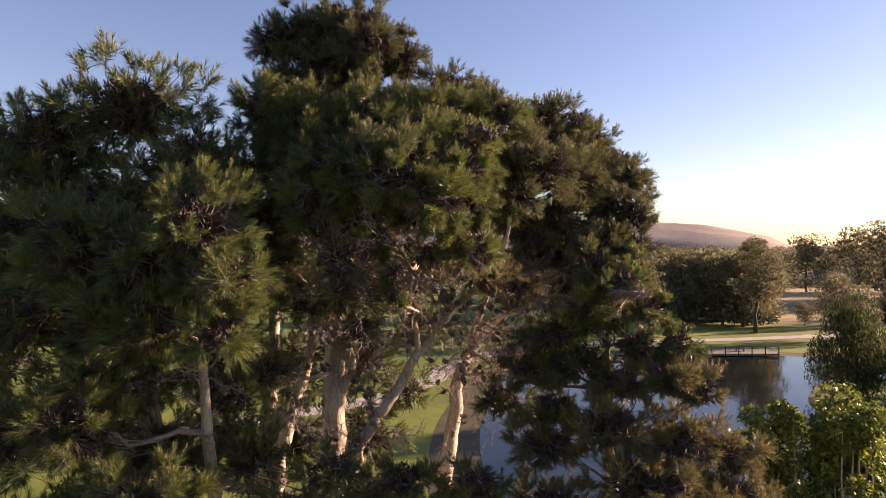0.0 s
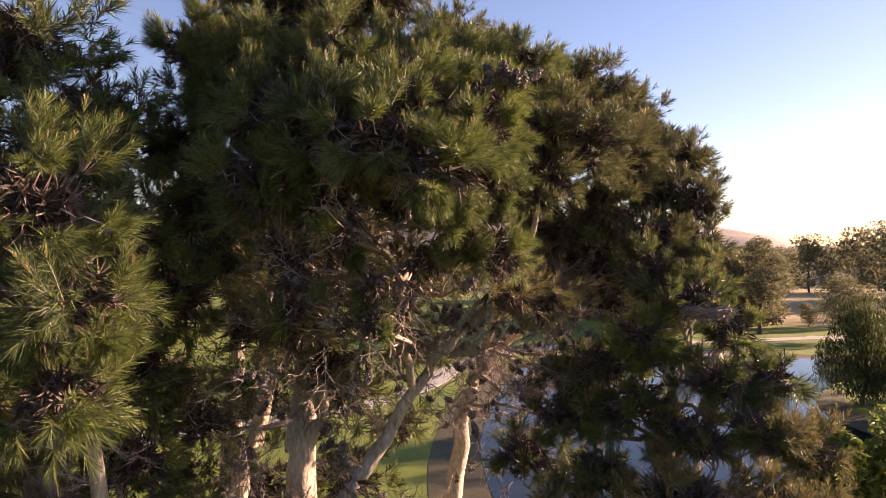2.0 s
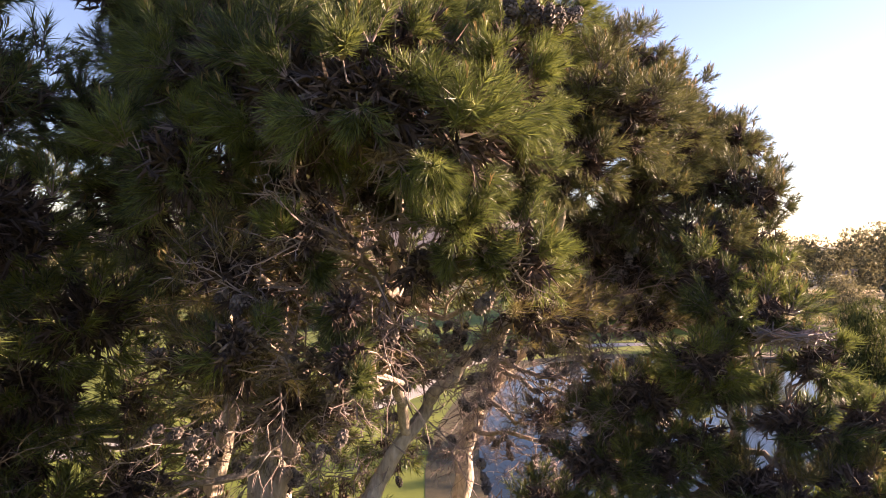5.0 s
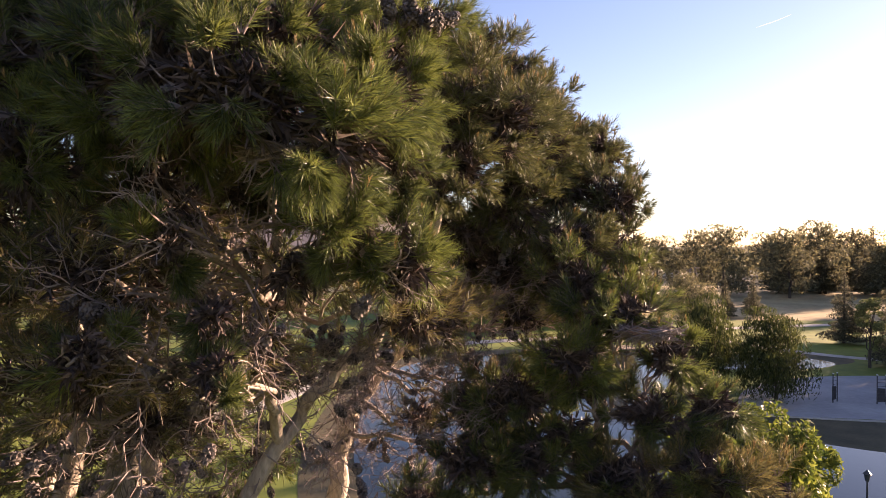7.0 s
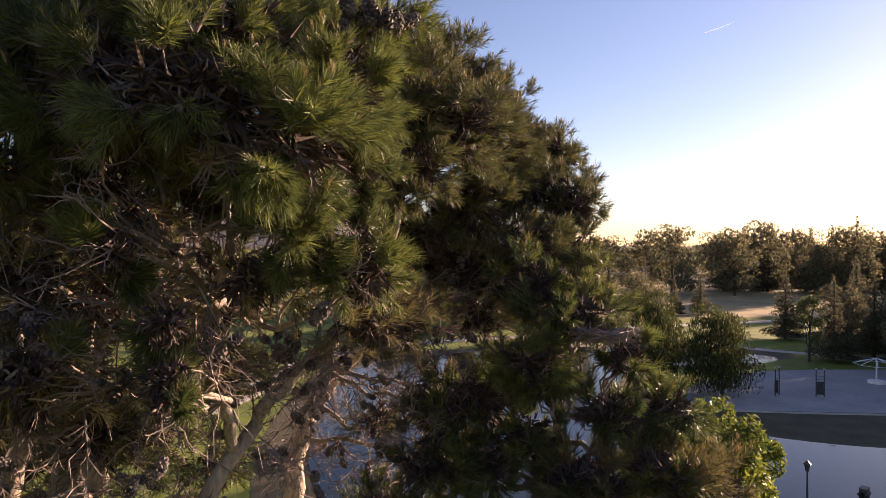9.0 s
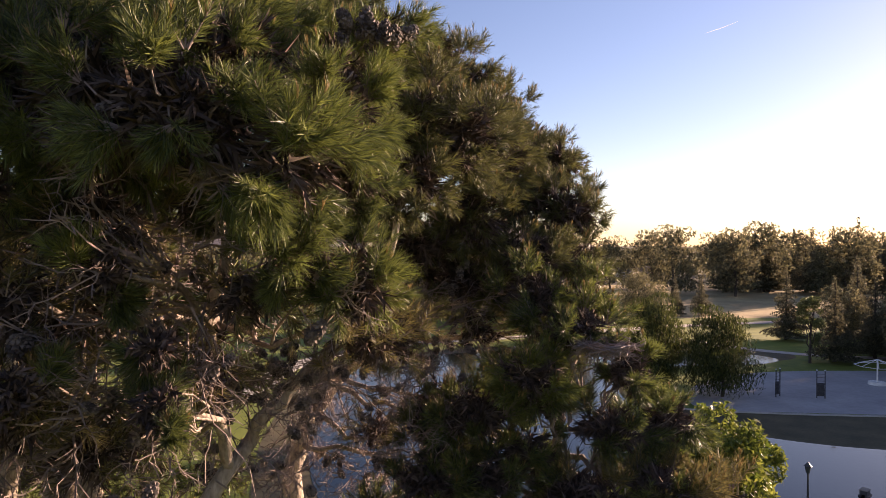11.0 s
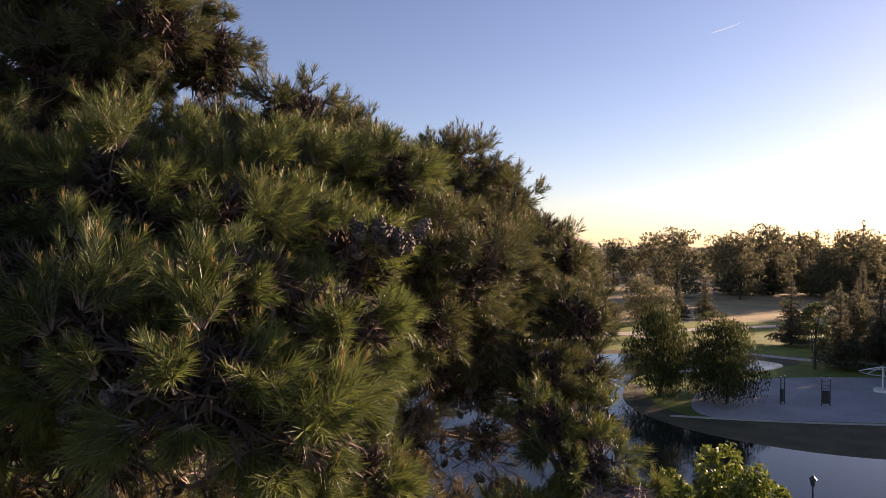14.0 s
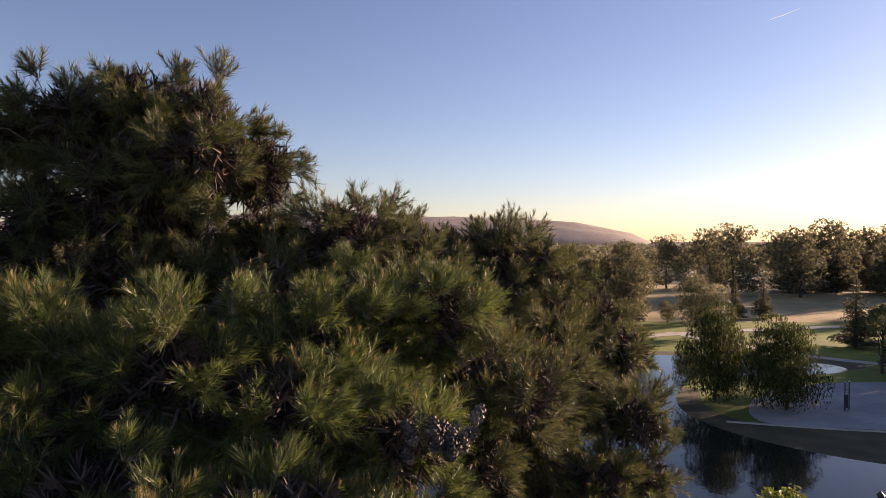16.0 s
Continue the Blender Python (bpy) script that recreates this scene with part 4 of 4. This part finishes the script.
for z in (1.1, 1.5, 1.93):
    block("rail", (0, 15.9, 0.06, 0.14, z, z + 0.07), DARK_METAL, deck)


def bench(x, y, z, turn):
    b = thing("park_bench", (x, y, z), "dark slatted park bench facing the pond", "bench")
    b.rotation_euler.z = radians(turn)
    for k in range(3):
        block("slat", (-0.9, 0.9, -0.25 + k * 0.18, -0.11 + k * 0.18, 0.43, 0.47), DARK_METAL, b)
    for k in range(2):
        block("backrest", (-0.9, 0.9, 0.27, 0.31, 0.6 + k * 0.2, 0.75 + k * 0.2), DARK_METAL, b)
    for x0 in (-0.75, 0.7):
        block("leg", (x0, x0 + 0.06, -0.25, 0.3, 0, 0.43), DARK_METAL, b)
        block("back_support", (x0, x0 + 0.06, 0.31, 0.35, 0, 0.95), DARK_METAL, b)
    return b


bench(59.5, 130, 0.62, 180)


def play_arch(x, y, turn, h=4.0):
    a0 = thing("play_arch", (x, y, 0.05), "dark steel climbing arch on the playground", "playground equipment", "climbing arches")
    a0.rotation_euler.z = radians(turn)
    for px in (-0.55, 0.55):
        rod("post", (px, 0, 0), (px, 0, h), 0.08, 0.07, DARK_METAL, a0)
        block("cap", (px - 0.1, px + 0.1, -0.1, 0.1, h, h + 0.12), WHITE_METAL, a0, "pale post cap")
    for k in range(7):
        rod("rung", (-0.55, 0, 0.5 + k * 0.5), (0.55, 0, 0.5 + k * 0.5), 0.03, 0.03, DARK_METAL, a0)
    block("panel", (-0.5, 0.5, 0.1, 0.16, 0.3, 2.2), DARK_METAL, a0)
    return a0


play_arch(72, 82, 20)
play_arch(77.3, 79.6, -25)

# shade frame: a white mast with ribs and a seat round its foot
frame_thing = thing("shade_frame", (93.8, 85, 0.05), "white steel mast with spreading umbrella ribs", "playground equipment")
rod("mast", (0, 0, 0), (0, 0, 4.0), 0.14, 0.10, WHITE_METAL, frame_thing)
for k in range(8):
    b = k * math.pi / 4
    rod("rib", (0, 0, 4.0), (3.2 * math.cos(b), 3.2 * math.sin(b), 3.0), 0.06, 0.05, WHITE_METAL, frame_thing)
for k in range(8):
    b, c = k * math.pi / 4, (k + 1) * math.pi / 4
    rod("edge_bar", (3.2 * math.cos(b), 3.2 * math.sin(b), 3.0), (3.2 * math.cos(c), 3.2 * math.sin(c), 3.0), 0.04, 0.04, WHITE_METAL, frame_thing)
bm = bmesh.new()
bmesh.ops.create_cone(bm, cap_ends=True, segments=20, radius1=1.3, radius2=1.25, depth=0.45, matrix=Matrix.Translation((0, 0, 0.22)))
part("seat", bm, WHITE_METAL, frame_thing, "round white seat at the foot")

ribbon("kerb", [(52, 80), (64, 74), (78, 69), (100, 61), (128, 58)], 0.5, 0.16, PATH, "pale concrete kerb along the playground", "kerb")


def street_lamp(x, y, h=4.4):
    l = thing("street_lamp", (x, y, 0), "dark old-fashioned lamp post with glass lantern", "lamp")
    rod("pole", (0, 0, 0), (0, 0, h - 0.7), 0.11, 0.06, DARK_METAL, l)
    rod("foot", (0, 0, 0), (0, 0, 0.6), 0.2, 0.13, DARK_METAL, l)
    bm = bmesh.new()
    bmesh.ops.create_cone(bm, cap_ends=True, segments=6, radius1=0.14, radius2=0.24, depth=0.55, matrix=Matrix.Translation((0, 0, h - 0.42)))
    lantern = part("lantern", bm, GLASS, l, "six-sided glass lantern")
    bm = bmesh.new()
    bmesh.ops.create_cone(bm, cap_ends=True, segments=6, radius1=0.32, radius2=0.04, depth=0.3, matrix=Matrix.Translation((0, 0, h)))
    part("cap", bm, DARK_METAL, lantern)
    return l


street_lamp(40.4, 44.3, 5.2)


def float_box(x, y, turn):
    """A small housing on two floats, out on the water."""
    fb = thing("pond_float", (x, y, 0.04), "small dark float box lying on the pond", "float")
    fb.rotation_euler.z = radians(turn)
    for y0 in (-0.38, 0.16):
        block("pontoon", (-0.6, 0.6, y0, y0 + 0.22, -0.08, 0.14), DARK_METAL, fb, bevel=0.05)
    body = block("housing", (-0.45, 0.45, -0.3, 0.3, 0.14, 0.5), DARK_METAL, fb, bevel=0.04)
    block("lid", (-0.48, 0.48, -0.33, 0.33, 0.5, 0.56), DECK, body, "weathered lid")
    return fb


float_box(51, 48.8, 25)


def house(x, y, turn, w=15, d=9, h=4.2):
    hs = thing("house", (x, y, 0), "pale low house with dark shingle roof among trees", "house", "houses beyond the park")
    hs.rotation_euler.z = radians(turn)
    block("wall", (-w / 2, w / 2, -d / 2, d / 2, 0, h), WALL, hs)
    bm = bmesh.new()
    vs = [bm.verts.new(p) for p in ((-w / 2 - 0.6, -d / 2 - 0.6, h), (w / 2 + 0.6, -d / 2 - 0.6, h), (w / 2 + 0.6, d / 2 + 0.6, h), (-w / 2 - 0.6, d / 2 + 0.6, h),
                                     (-w / 2 + 2, 0, h + 3), (w / 2 - 2, 0, h + 3))]
    for q in ((0, 1, 5, 4), (1, 2, 5), (2, 3, 4, 5), (3, 0, 4), (3, 2, 1, 0)):
        bm.faces.new([vs[k] for k in q])
    roof = part("roof", bm, ROOF, hs)
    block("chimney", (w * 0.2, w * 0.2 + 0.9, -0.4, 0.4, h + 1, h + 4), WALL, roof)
    for k in range(4):
        x0 = -w / 2 + 1.4 + k * (w - 2.8) / 3.6
        win = block("window", (x0, x0 + 1.6, -d / 2 - 0.06, -d / 2 + 0.1, 1.2, 2.8), WHITE_METAL, hs, "white framed window")
        block("pane", (x0 + 0.12, x0 + 1.48, -d / 2 - 0.09, -d / 2 - 0.05, 1.32, 2.68), GLASS, win)
    return hs


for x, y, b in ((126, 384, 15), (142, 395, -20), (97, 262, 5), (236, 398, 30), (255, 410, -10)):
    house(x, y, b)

# thin trail of an aeroplane high in the sky
v, f = tubes([(bent((2310, 3080, 1185), (2430, 2960, 1225), 8, 0, 3), (0.3, 1.4, 2.0, 2.1, 1.9, 1.5, 0.9, 0.3))], 8)
tagged(new("backdrop", mesh_of("backdrop", v, f, CLOUD, True)), "thin white aeroplane trail in the sky", "cloud", kind="structure")
